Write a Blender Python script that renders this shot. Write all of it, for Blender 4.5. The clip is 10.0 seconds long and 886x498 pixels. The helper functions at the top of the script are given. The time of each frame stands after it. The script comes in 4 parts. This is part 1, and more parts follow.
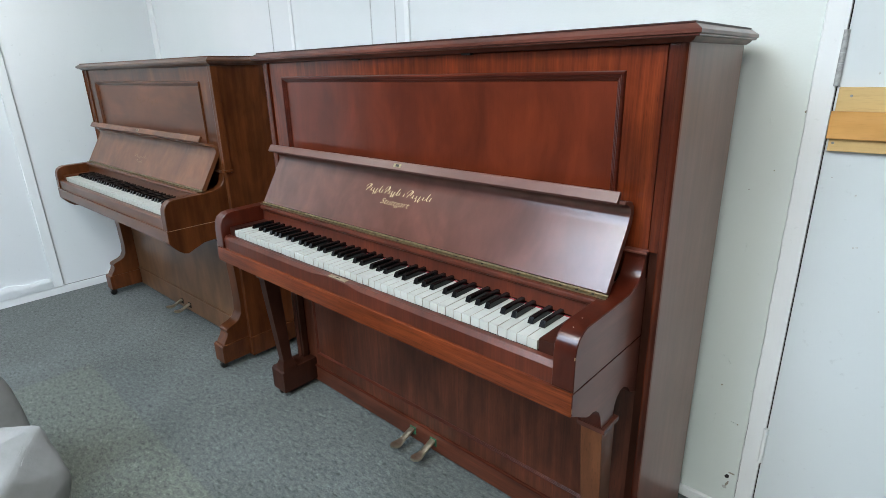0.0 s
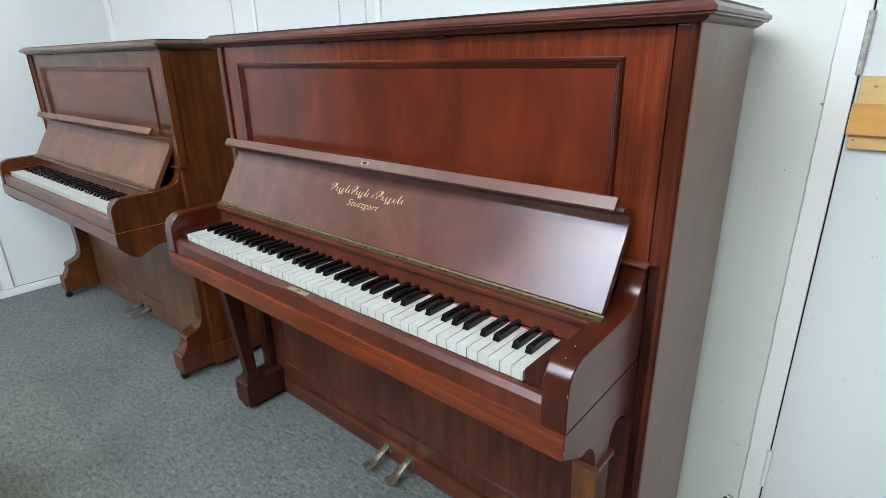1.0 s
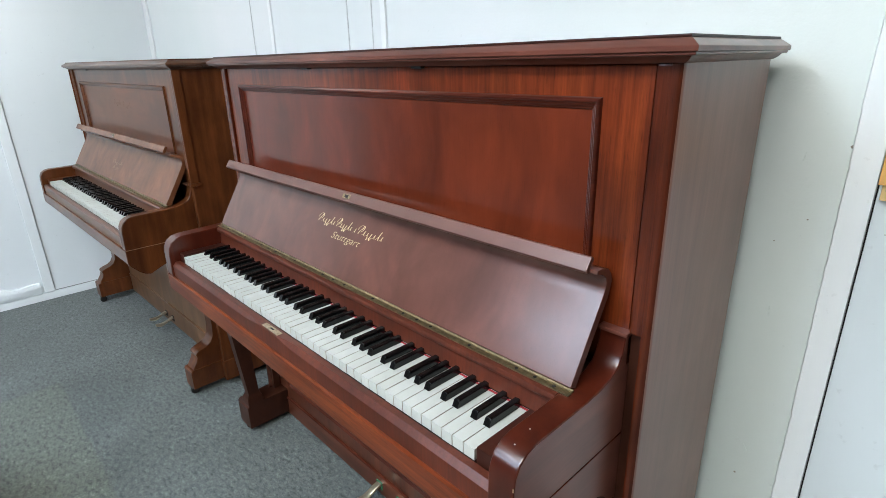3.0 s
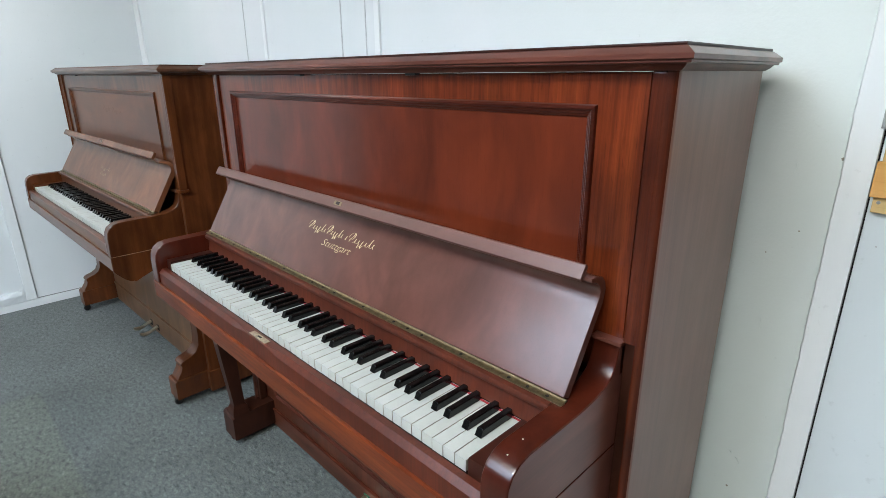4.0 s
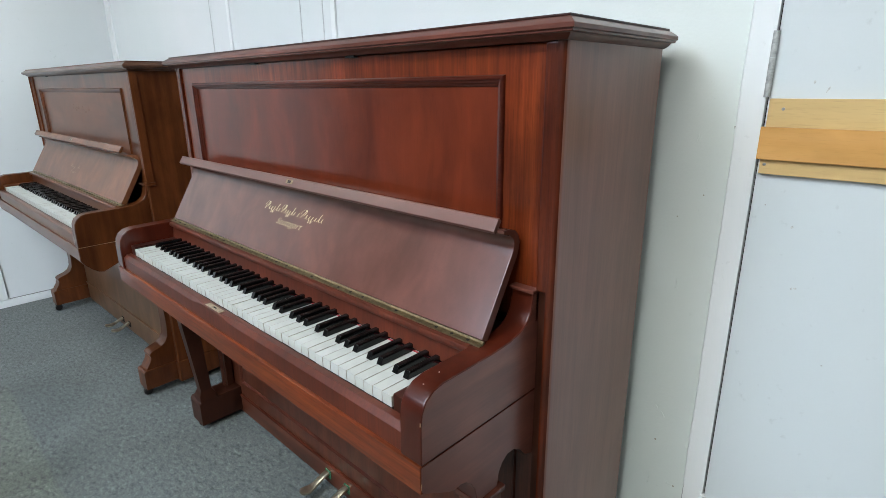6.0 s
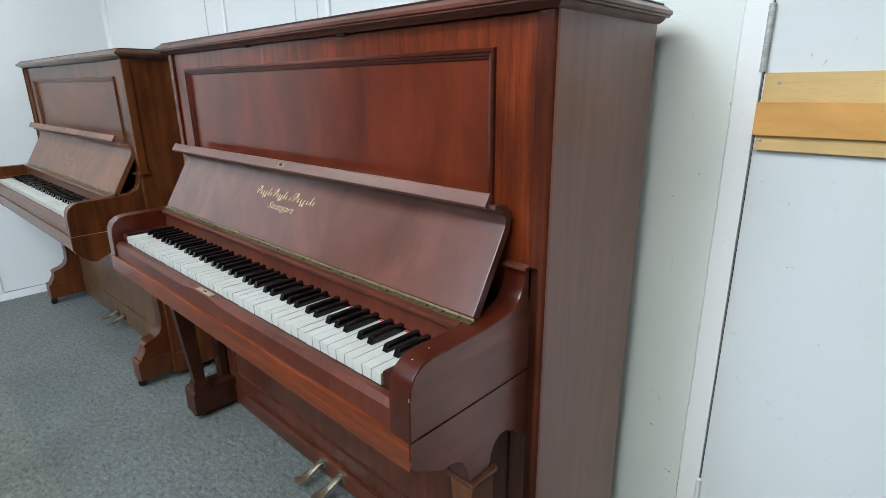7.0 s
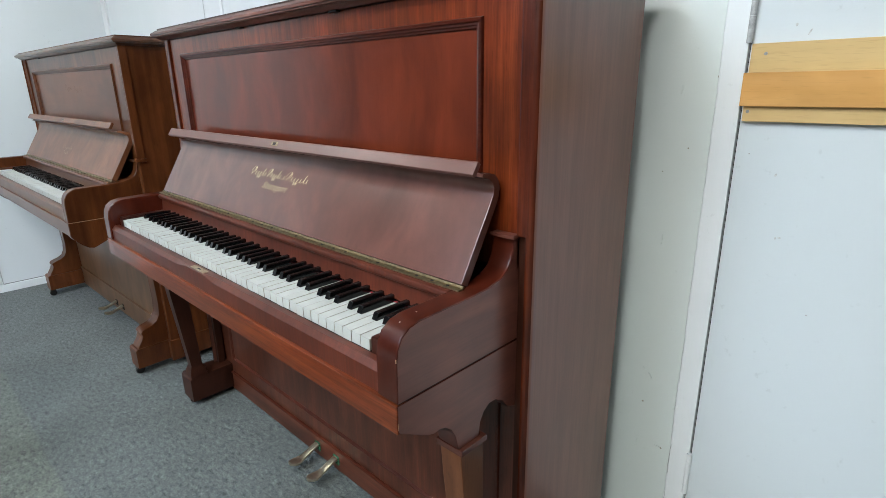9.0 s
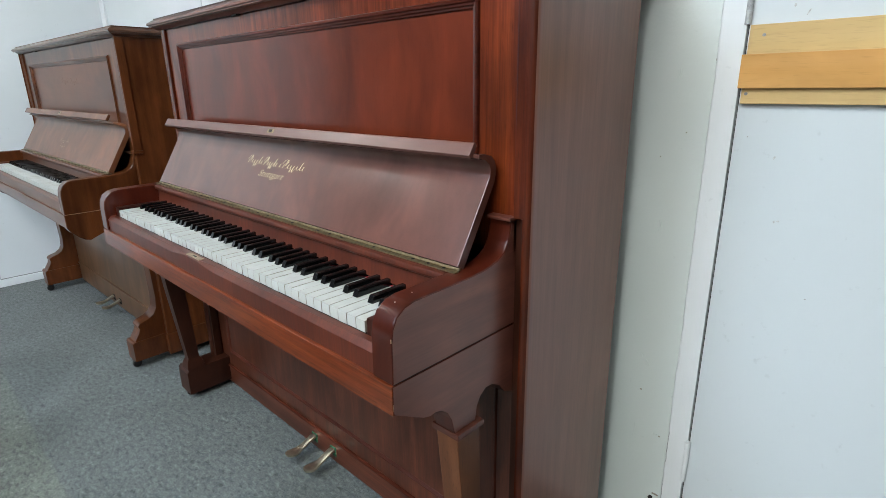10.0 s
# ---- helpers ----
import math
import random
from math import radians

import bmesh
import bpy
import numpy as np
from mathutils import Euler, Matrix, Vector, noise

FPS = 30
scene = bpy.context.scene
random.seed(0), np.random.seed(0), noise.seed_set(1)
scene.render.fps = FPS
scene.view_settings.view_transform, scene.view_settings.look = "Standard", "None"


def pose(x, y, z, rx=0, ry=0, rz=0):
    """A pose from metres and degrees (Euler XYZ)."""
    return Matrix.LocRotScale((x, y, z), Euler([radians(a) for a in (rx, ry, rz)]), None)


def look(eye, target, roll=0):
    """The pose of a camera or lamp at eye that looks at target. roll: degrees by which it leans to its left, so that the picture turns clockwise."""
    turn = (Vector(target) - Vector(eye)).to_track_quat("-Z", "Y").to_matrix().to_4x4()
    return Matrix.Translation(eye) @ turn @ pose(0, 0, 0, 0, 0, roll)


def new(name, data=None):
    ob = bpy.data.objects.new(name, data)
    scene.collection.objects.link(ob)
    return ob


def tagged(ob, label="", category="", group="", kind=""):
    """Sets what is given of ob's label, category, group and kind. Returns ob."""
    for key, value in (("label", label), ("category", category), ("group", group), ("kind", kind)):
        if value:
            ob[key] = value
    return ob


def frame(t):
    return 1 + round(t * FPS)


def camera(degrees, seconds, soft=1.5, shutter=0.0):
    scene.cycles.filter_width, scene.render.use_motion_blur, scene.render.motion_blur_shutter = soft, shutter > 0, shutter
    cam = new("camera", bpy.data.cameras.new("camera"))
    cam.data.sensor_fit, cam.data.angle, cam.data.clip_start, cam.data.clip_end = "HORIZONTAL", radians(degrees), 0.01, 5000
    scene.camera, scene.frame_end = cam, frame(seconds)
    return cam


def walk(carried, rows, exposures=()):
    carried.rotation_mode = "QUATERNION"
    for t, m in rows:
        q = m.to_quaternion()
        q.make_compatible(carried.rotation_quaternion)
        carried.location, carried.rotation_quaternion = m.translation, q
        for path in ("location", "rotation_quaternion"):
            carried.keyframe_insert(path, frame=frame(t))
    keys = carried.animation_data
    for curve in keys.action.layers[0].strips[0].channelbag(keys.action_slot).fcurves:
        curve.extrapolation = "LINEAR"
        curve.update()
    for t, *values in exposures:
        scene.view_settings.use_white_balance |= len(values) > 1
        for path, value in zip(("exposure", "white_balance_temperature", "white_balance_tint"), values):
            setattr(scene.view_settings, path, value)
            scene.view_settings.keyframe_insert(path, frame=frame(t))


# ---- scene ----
cam = camera(79.6, 10.0, soft=0.6)
PATH = [
    (0, (0.038, -0.009, 1.216), (-1.25, 1.381, 0.578), -1.4),
    (0.5, (-0.024, 0.052, 1.213), (-1.277, 1.463, 0.55), -1.0),
    (1, (-0.051, 0.118, 1.21), (-1.28, 1.542, 0.532), -1.1),
    (1.5, (-0.044, 0.2, 1.202), (-1.311, 1.591, 0.524), -1.5),
    (2, (-0.02, 0.261, 1.21), (-1.34, 1.605, 0.538), -1.6),
    (2.5, (-0.002, 0.297, 1.229), (-1.363, 1.604, 0.568), -1.4),
    (2.7, (-0.005, 0.303, 1.25), (-1.374, 1.596, 0.577), -1.4),
    (3.8, (-0.023, 0.303, 1.268), (-1.384, 1.625, 0.636), -0.5),
    (4, (-0.02, 0.304, 1.248), (-1.373, 1.638, 0.626), -0.3),
    (4.5, (0.019, 0.3, 1.235), (-1.317, 1.659, 0.63), -0.5),
    (5, (0.072, 0.3, 1.216), (-1.255, 1.674, 0.625), -0.7),
    (5.5, (0.104, 0.295, 1.204), (-1.219, 1.675, 0.618), -0.6),
    (7, (0.128, 0.309, 1.15), (-1.194, 1.69, 0.562), -0.7),
    (7.5, (0.132, 0.314, 1.13), (-1.192, 1.693, 0.541), -0.8),
    (8, (0.14, 0.312, 1.124), (-1.184, 1.69, 0.536), -0.8),
    (8.5, (0.148, 0.305, 1.115), (-1.176, 1.684, 0.528), -0.8),
    (9, (0.158, 0.306, 1.102), (-1.167, 1.684, 0.516), -0.8),
    (9.5, (0.159, 0.312, 1.085), (-1.165, 1.691, 0.5), -0.8),
    (10, (0.163, 0.308, 1.072), (-1.161, 1.688, 0.486), -0.8),
]
walk(cam, [(t, look(eye, target, roll)) for t, eye, target, roll in PATH],
     [(0.0, -0.01), (2.0, 0.18), (3.0, 0.13), (4.5, -0.07), (7.0, 0.0), (10.0, 0.03)])

# ---- world and light ----
world = bpy.data.worlds.new("world")
world.use_nodes = True
world.node_tree.nodes["Background"].inputs[0].default_value = (0.75, 0.85, 1.0, 1)
world.node_tree.nodes["Background"].inputs[1].default_value = 0.2
scene.world = world
scene.view_settings.exposure = 0.0
LAMP_POWER = 24.0          # glow of the main ceiling panel, unseen and added
# added fill panels at the left and right, unseen
LEFT_POWER, RIGHT_POWER = 24.0, 12.5
BACK_POWER = 104.0          # added fill panel behind the camera, unseen
FAR_POWER = 20.5           # glow of the cooler unseen panels, placed from the fallboard reflection
FAR_COLOUR = (0.63, 0.79, 1.0)
LAMP_COLOUR = (0.935, 0.965, 0.945)


# ---- materials ----
def material(name):
    m = bpy.data.materials.new(name)
    m.use_nodes = True
    nt = m.node_tree
    return m, nt, nt.nodes["Principled BSDF"]


def node(nt, kind, **values):
    n = nt.nodes.new(kind)
    for key, value in values.items():
        n.inputs[key].default_value = value
    return n


def ramp(nt, source, stops):
    r = nt.nodes.new("ShaderNodeValToRGB")
    while len(r.color_ramp.elements) < len(stops):
        r.color_ramp.elements.new(0.5)
    for e, (p, c) in zip(r.color_ramp.elements, stops):
        e.position = p
        e.color = (*c, 1) if len(c) == 3 else (c[0], c[0], c[0], 1)
    nt.links.new(source, r.inputs[0])
    return r.outputs[0]


def mapped(nt, scale, coords="Object", shift=True):
    tc = nt.nodes.new("ShaderNodeTexCoord")
    mp = node(nt, "ShaderNodeMapping", Scale=scale)
    nt.links.new(tc.outputs[coords], mp.inputs["Vector"])
    return mp.outputs[0]


def noise_tex(nt, vec, scale, detail=4.0, rough=0.55, distortion=0.0):
    n = node(nt, "ShaderNodeTexNoise", Scale=scale, Detail=detail, Roughness=rough, Distortion=distortion)
    nt.links.new(vec, n.inputs["Vector"])
    return n.outputs[0]


def mix(nt, a, b, fac, kind="MIX"):
    m = nt.nodes.new("ShaderNodeMix")
    m.data_type, m.blend_type = "RGBA", kind
    for value, socket in ((fac, m.inputs[0]), (a, m.inputs[6]), (b, m.inputs[7])):
        if hasattr(value, "links"):
            nt.links.new(value, socket)
        elif isinstance(value, (int, float)):
            socket.default_value = value
        else:
            socket.default_value = (*value, 1)
    return m.outputs[2]


def bump(nt, bsdf, height, strength, distance=0.001):
    b = node(nt, "ShaderNodeBump", Strength=strength, Distance=distance)
    nt.links.new(height, b.inputs["Height"])
    nt.links.new(b.outputs[0], bsdf.inputs["Normal"])


def wood(name, dark, mid, light, axis="z", rough=0.38, coat=0.75, figure=1.0, gloss=0.21, stripe=0.55, ior=1.5, pore=0.2, across=11.0, vein=0.0):
    """Polished figured timber; axis: the way the grain runs."""
    m, nt, b = material(name)
    order = {"x": 0, "y": 1, "z": 2}[axis]

    def stretched(along, across):
        return mapped(nt, tuple(along if i == order else across for i in range(3)))

    streak = noise_tex(nt, stretched(0.7, across), 4.0, 6.0, 0.55, 0.1)
    blotch = noise_tex(nt, stretched(2.2, 4.6), 1.7, 3.5, 0.55, 0.6)
    pores = noise_tex(nt, stretched(9.0, 150.0), 4.0, 2.0, 0.5)
    base = mix(nt, mid, ramp(nt, streak, ((0.2, dark), (0.5, mid), (0.8, light))), stripe)
    shade = ramp(nt, blotch, ((0.30, (0.55,)), (0.5, (0.95,)), (0.70, (1.45,))))
    col = mix(nt, base, shade, figure, "MULTIPLY")
    col = mix(nt, col, ramp(nt, pores, ((0.30, (0.5,)), (0.42, (1.0,)))), pore, "MULTIPLY")
    veins = noise_tex(nt, stretched(1.6, 58.0), 4.0, 3.0, 0.6)
    col = mix(nt, col, ramp(nt, veins, ((0.34, (0.42,)), (0.5, (1.04,)), (0.66, (1.5,)))), vein, "MULTIPLY")
    nt.links.new(col, b.inputs["Base Color"])
    smear = noise_tex(nt, mapped(nt, (1, 1, 1)), 7.0, 5.0, 0.6)
    b.inputs["Roughness"].default_value = rough
    haze = node(nt, "ShaderNodeMapRange")
    for key, value in (("From Min", 0.25), ("From Max", 0.75), ("To Min", gloss - 0.03), ("To Max", gloss + 0.03)):
        haze.inputs[key].default_value = value
    nt.links.new(smear, haze.inputs["Value"])
    nt.links.new(haze.outputs[0], b.inputs["Coat Roughness"])
    b.inputs["Coat Weight"].default_value = coat
    b.inputs["Coat IOR"].default_value = ior
    b.inputs["Specular IOR Level"].default_value = 0.06
    bump(nt, b, pores, 0.05, 0.0005)
    return m


def painted(name, colour, rough=0.4, wobble=0.25, tint=0.06, door_tint=None):
    """Old brush-painted boards and plaster."""
    m, nt, b = material(name)
    vec = mapped(nt, (1, 1, 0.35))
    big = noise_tex(nt, vec, 1.6, 3.0)
    low = tuple(c * (1 - tint * k) for c, k in zip(colour, (1.5, 0.8, 1.0)))
    col = ramp(nt, big, ((0.3, low), (0.65, colour)))
    if door_tint:
        # greener tint that comes in gradually towards the door
        split = nt.nodes.new("ShaderNodeSeparateXYZ")
        nt.links.new(mapped(nt, (1, 1, 1)), split.inputs[0])
        door_end = node(nt, "ShaderNodeMapRange")
        door_end.inputs["From Min"].default_value, door_end.inputs["From Max"].default_value = -1.0, -0.3
        nt.links.new(split.outputs[0], door_end.inputs["Value"])
        col = mix(nt, col, mix(nt, col, door_tint, 1.0, "MULTIPLY"), door_end.outputs[0])
    spots = noise_tex(nt, mapped(nt, (1, 1, 1)), 45.0, 3.0, 0.6)
    col = mix(nt, col, ramp(nt, spots, ((0.24, (0.78,)), (0.33, (1.0,)))), 0.5, "MULTIPLY")
    nt.links.new(col, b.inputs["Base Color"])
    b.inputs["Roughness"].default_value = rough
    relief = mix(nt, noise_tex(nt, mapped(nt, (1, 1, 0.25)), 18.0, 4.0), noise_tex(nt, mapped(nt, (1, 1, 1)), 160.0, 3.0), 0.3)
    bump(nt, b, relief, wobble, 0.004)
    return m


def plain(name, colour, rough=0.5, metal=0.0, grime=0.25, scale=60.0):
    m, nt, b = material(name)
    n = noise_tex(nt, mapped(nt, (1, 1, 1)), scale, 4.0, 0.6)
    nt.links.new(ramp(nt, n, ((0.3, tuple(c * (1 - grime) for c in colour)), (0.65, colour))), b.inputs["Base Color"])
    nt.links.new(ramp(nt, n, ((0.3, (min(1, rough + 0.12),)), (0.7, (rough,)))), b.inputs["Roughness"])
    b.inputs["Metallic"].default_value = metal
    bump(nt, b, n, 0.05, 0.0005)
    return m


RED = ((0.031, 0.0050, 0.0025), (0.054, 0.0088, 0.0039), (0.086, 0.0165, 0.0064))
# fallboard and lip: dust film plus reflected sheen put into one tone
DUST_SHEEN = ((0.068, 0.0260, 0.0190), (0.087, 0.0330, 0.0245), (0.110, 0.0415, 0.0305))
# lower front: browner and lighter than the case above
LOWER_BROWN = ((0.038, 0.0108, 0.0056), (0.073, 0.0208, 0.0106), (0.120, 0.0345, 0.0172))
# flank tone greyed and raised to hold the white wall's reflection
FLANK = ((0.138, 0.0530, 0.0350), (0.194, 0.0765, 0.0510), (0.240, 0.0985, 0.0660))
TAWNY = ((0.042, 0.0062, 0.0022), (0.100, 0.0165, 0.0044), (0.185, 0.037, 0.0090))
BROWN = ((0.048, 0.0130, 0.0040), (0.080, 0.0232, 0.0070), (0.118, 0.038, 0.0115))
red_v = wood("mahogany_upright_grain", *RED, axis="z")
red_h = wood("mahogany_long_grain", *RED, axis="x", vein=0.3)
tawny_v = wood("mahogany_tawny_upright_grain", *TAWNY, axis="z", stripe=0.8, pore=0.5, across=17.0, vein=0.34)
tawny_h = wood("mahogany_tawny_long_grain", (0.050, 0.0088, 0.0032), (0.104, 0.0205, 0.0060), (0.172, 0.041, 0.0108), axis="x", stripe=0.8, pore=0.7, coat=0.6, vein=0.4)
red_fall = wood("mahogany_fallboard", *DUST_SHEEN, axis="z", rough=0.42, coat=0.95, figure=0.6, gloss=0.22, stripe=0.5, ior=1.5)
red_flank = wood("mahogany_flank_reflection", *FLANK, axis="z", rough=0.45, coat=1.0, figure=0.35, gloss=0.36, stripe=0.85, ior=1.55, vein=0.13)
# shade put into the colour: bass leg, its toe block and the case stiles
shaded_wood = wood("shaded_mahogany", (0.018, 0.0060, 0.0035), (0.029, 0.0090, 0.0050), (0.042, 0.0135, 0.0074), axis="z", gloss=0.33, coat=0.3)
red_edge = wood("mahogany_dark_edge", (0.026, 0.0050, 0.0026), (0.042, 0.0080, 0.0038), (0.062, 0.0130, 0.0058), axis="z", gloss=0.33, coat=0.3)
post_wood = wood("mahogany_post", (0.028, 0.0048, 0.0020), (0.058, 0.0102, 0.0036), (0.112, 0.0230, 0.0062), axis="z", stripe=0.75, pore=0.5, across=17.0, vein=0.34)
# lit copy of the leg colour, for the treble leg and toe block
lit_leg_wood = wood("mahogany_lit_leg", (0.085, 0.0290, 0.0120), (0.125, 0.0450, 0.0190), (0.170, 0.0660, 0.0290), axis="z", stripe=0.8, pore=0.6, coat=0.5, gloss=0.3)
lower_dull = wood("mahogany_dull_moulding", (0.040, 0.0090, 0.0048), (0.066, 0.0155, 0.0080), (0.096, 0.0240, 0.0120), axis="x", coat=0.2, gloss=0.4)
dark_wood = wood("darkened_mahogany", (0.020, 0.0070, 0.0045), (0.030, 0.0085, 0.0055), (0.046, 0.0130, 0.0080), axis="z", gloss=0.33, coat=0.35)
lower_v = wood("mahogany_lower_upright_grain", *LOWER_BROWN, axis="z", gloss=0.33, stripe=0.95, pore=0.7, coat=0.6, vein=0.3)
# outer arm flank: reflected light put into the colour; inner side left darker
arm_flank = wood("mahogany_arm_flank", (0.096, 0.0310, 0.0220), (0.150, 0.0500, 0.0350), (0.200, 0.0715, 0.0495), axis="y", rough=0.45, coat=1.0, figure=0.75, gloss=0.34, stripe=0.6, ior=1.53, vein=0.12)
lower_h = wood("mahogany_lower_long_grain", *LOWER_BROWN, axis="x", gloss=0.33, stripe=0.9, pore=0.6, coat=0.6, vein=0.35)
red_panel = wood("mahogany_sunk_panel", (0.050, 0.0080, 0.0034), (0.088, 0.0150, 0.0056), (0.132, 0.029, 0.0092), axis="z", gloss=0.20, figure=0.75, stripe=0.14)
# lid edges: base paled to include the light they reflect
red_lid = wood("mahogany_lid_edge", (0.074, 0.0235, 0.0162), (0.104, 0.0330, 0.0228), (0.138, 0.0455, 0.0312), axis="x")
brown_lid = wood("walnut_lid_edge", (0.064, 0.0270, 0.0150), (0.088, 0.0380, 0.0210), (0.116, 0.052, 0.030), axis="x")
red_lip = wood("mahogany_lip", *[tuple(1.05 * c for c in tone) for tone in DUST_SHEEN], axis="x", rough=0.45, coat=0.8, figure=0.5, gloss=0.36, stripe=0.5, ior=1.5)
red_slip = wood("mahogany_key_slip", (0.036, 0.0080, 0.0041), (0.064, 0.0142, 0.0072), (0.100, 0.0235, 0.0112), axis="z", rough=0.45, coat=0.5, figure=0.6, gloss=0.34, ior=1.5, vein=0.3)
brown_v = wood("walnut_upright_grain", *BROWN, axis="z", stripe=0.8, pore=0.4, coat=0.6)
brown_panel = wood("walnut_sunk_panel", (0.064, 0.0185, 0.0062), (0.102, 0.0305, 0.0098), (0.144, 0.047, 0.0148), axis="x", stripe=0.35, pore=0.2, figure=0.8, gloss=0.33, coat=0.6)
# lower front paler than the case: carpet reflection put into the colour
brown_sheen = wood("walnut_sheen", (0.098, 0.0460, 0.0215), (0.130, 0.0620, 0.0300), (0.165, 0.081, 0.040), axis="z", stripe=0.5, pore=0.3, coat=0.6, gloss=0.30)
brown_h = wood("walnut_long_grain", *BROWN, axis="x", coat=0.6)
brown_fall = wood("walnut_fallboard", (0.080, 0.0275, 0.0120), (0.120, 0.0435, 0.0185), (0.174, 0.067, 0.028), axis="z", rough=0.42, coat=0.65, figure=0.8, gloss=0.23)
brown_slip = wood("walnut_key_slip", *BROWN, axis="x", rough=0.45, coat=0.8, figure=0.6, gloss=0.34)
ivory = plain("white_keytop", (0.40, 0.415, 0.395), 0.30, grime=0.05)
ebony = plain("black_keytop", (0.0028, 0.0029, 0.0031), 0.10, grime=0.3)
key_wood = plain("key_flank_wood", (0.30, 0.265, 0.22), 0.8)
keeper_metal = plain("pale_worn_brass", (0.36, 0.29, 0.20), 0.55, 0.4, 0.5, 160.0)
ebony.node_tree.nodes["Principled BSDF"].inputs["Specular IOR Level"].default_value = 0.42
brass = plain("aged_brass", (0.29, 0.235, 0.14), 0.42, 1.0, 0.4, 90.0)
pedal_brass = plain("worn_pedal_brass", (0.62, 0.54, 0.40), 0.34, 1.0, 0.3, 60.0)
gold = plain("gold_leaf", (0.60, 0.46, 0.26), 0.5, 0.35, 0.3, 200.0)
faded_gold = plain("faded_gold_leaf", (0.30, 0.19, 0.07), 0.5, 0.4, 0.4, 200.0)
faint_gold = plain("worn_gilt_trace", (0.17, 0.085, 0.035), 0.5, 0.1, 0.4, 200.0)
red_felt = plain("red_felt", (0.34, 0.02, 0.03), 0.95)
green_felt = plain("green_felt", (0.022, 0.115, 0.055), 0.95)
black_iron = plain("black_iron", (0.015, 0.014, 0.013), 0.5, 0.5)
# near black that stands in for shade in gaps, slots and holes
dark_gap = plain("shaded_recess", (0.008, 0.006, 0.005), 0.8)
raw_patch = plain("bare_worn_wood", (0.38, 0.24, 0.14), 0.7, 0.0, 0.4, 120.0)
white_wall = painted("white_wall_paint", (0.665, 0.683, 0.702), wobble=0.45, door_tint=(0.975, 0.998, 0.95))
white_gloss = painted("white_gloss_paint", (0.735, 0.75, 0.765), 0.3, 0.18, 0.04)
west_wall = painted("white_wall_paint_west", (0.70, 0.718, 0.74))
# unseen walls kept dark to cut bounce and reflections on the pianos
unseen_dark = painted("unseen_dark_paint", (0.075, 0.065, 0.057), 0.6)
# unseen ceiling held at grey so that less light bounces down
ceiling_paint = painted("ceiling_paint", (0.45, 0.45, 0.44), 0.7, 0.1)
door_paint = painted("door_paint", (0.595, 0.630, 0.655), 0.32, 0.15, 0.04)
chipped = plain("bare_plaster", (0.33, 0.30, 0.25), 0.9, 0.0, 0.5, 90.0)
scuff = plain("grey_scuff", (0.56, 0.57, 0.56), 0.6, 0.0, 0.4, 300.0)
joint_grey = plain("grey_board_joint", (0.52, 0.54, 0.55), 0.7)
hinge_paint = plain("worn_hinge_paint", (0.46, 0.47, 0.47), 0.45, 0.3, 0.4, 120.0)
steel = plain("painted_hinge_steel", (0.33, 0.34, 0.34), 0.45, 0.6, 0.4, 120.0)
pale_ply = wood("pale_plywood", (0.50, 0.34, 0.15), (0.58, 0.41, 0.19), (0.64, 0.47, 0.24), axis="x", rough=0.5, coat=0.1, figure=0.2)
pine = wood("varnished_pine", (0.46, 0.23, 0.07), (0.56, 0.30, 0.10), (0.62, 0.36, 0.14), axis="x", rough=0.45, coat=0.15, figure=0.3)


def vary_pieces(m, low, high):
    """Small differences of tone from one piece to the next."""
    nt = m.node_tree
    b = nt.nodes["Principled BSDF"]
    old = b.inputs["Base Color"].links[0].from_socket
    info = nt.nodes.new("ShaderNodeObjectInfo")
    tone = ramp(nt, info.outputs["Random"], ((0.0, low), (1.0, high)))
    nt.links.new(mix(nt, old, tone, 1.0, "MULTIPLY"), b.inputs["Base Color"])


vary_pieces(ivory, (0.96, 0.96, 0.935), (1.03, 1.03, 1.03))


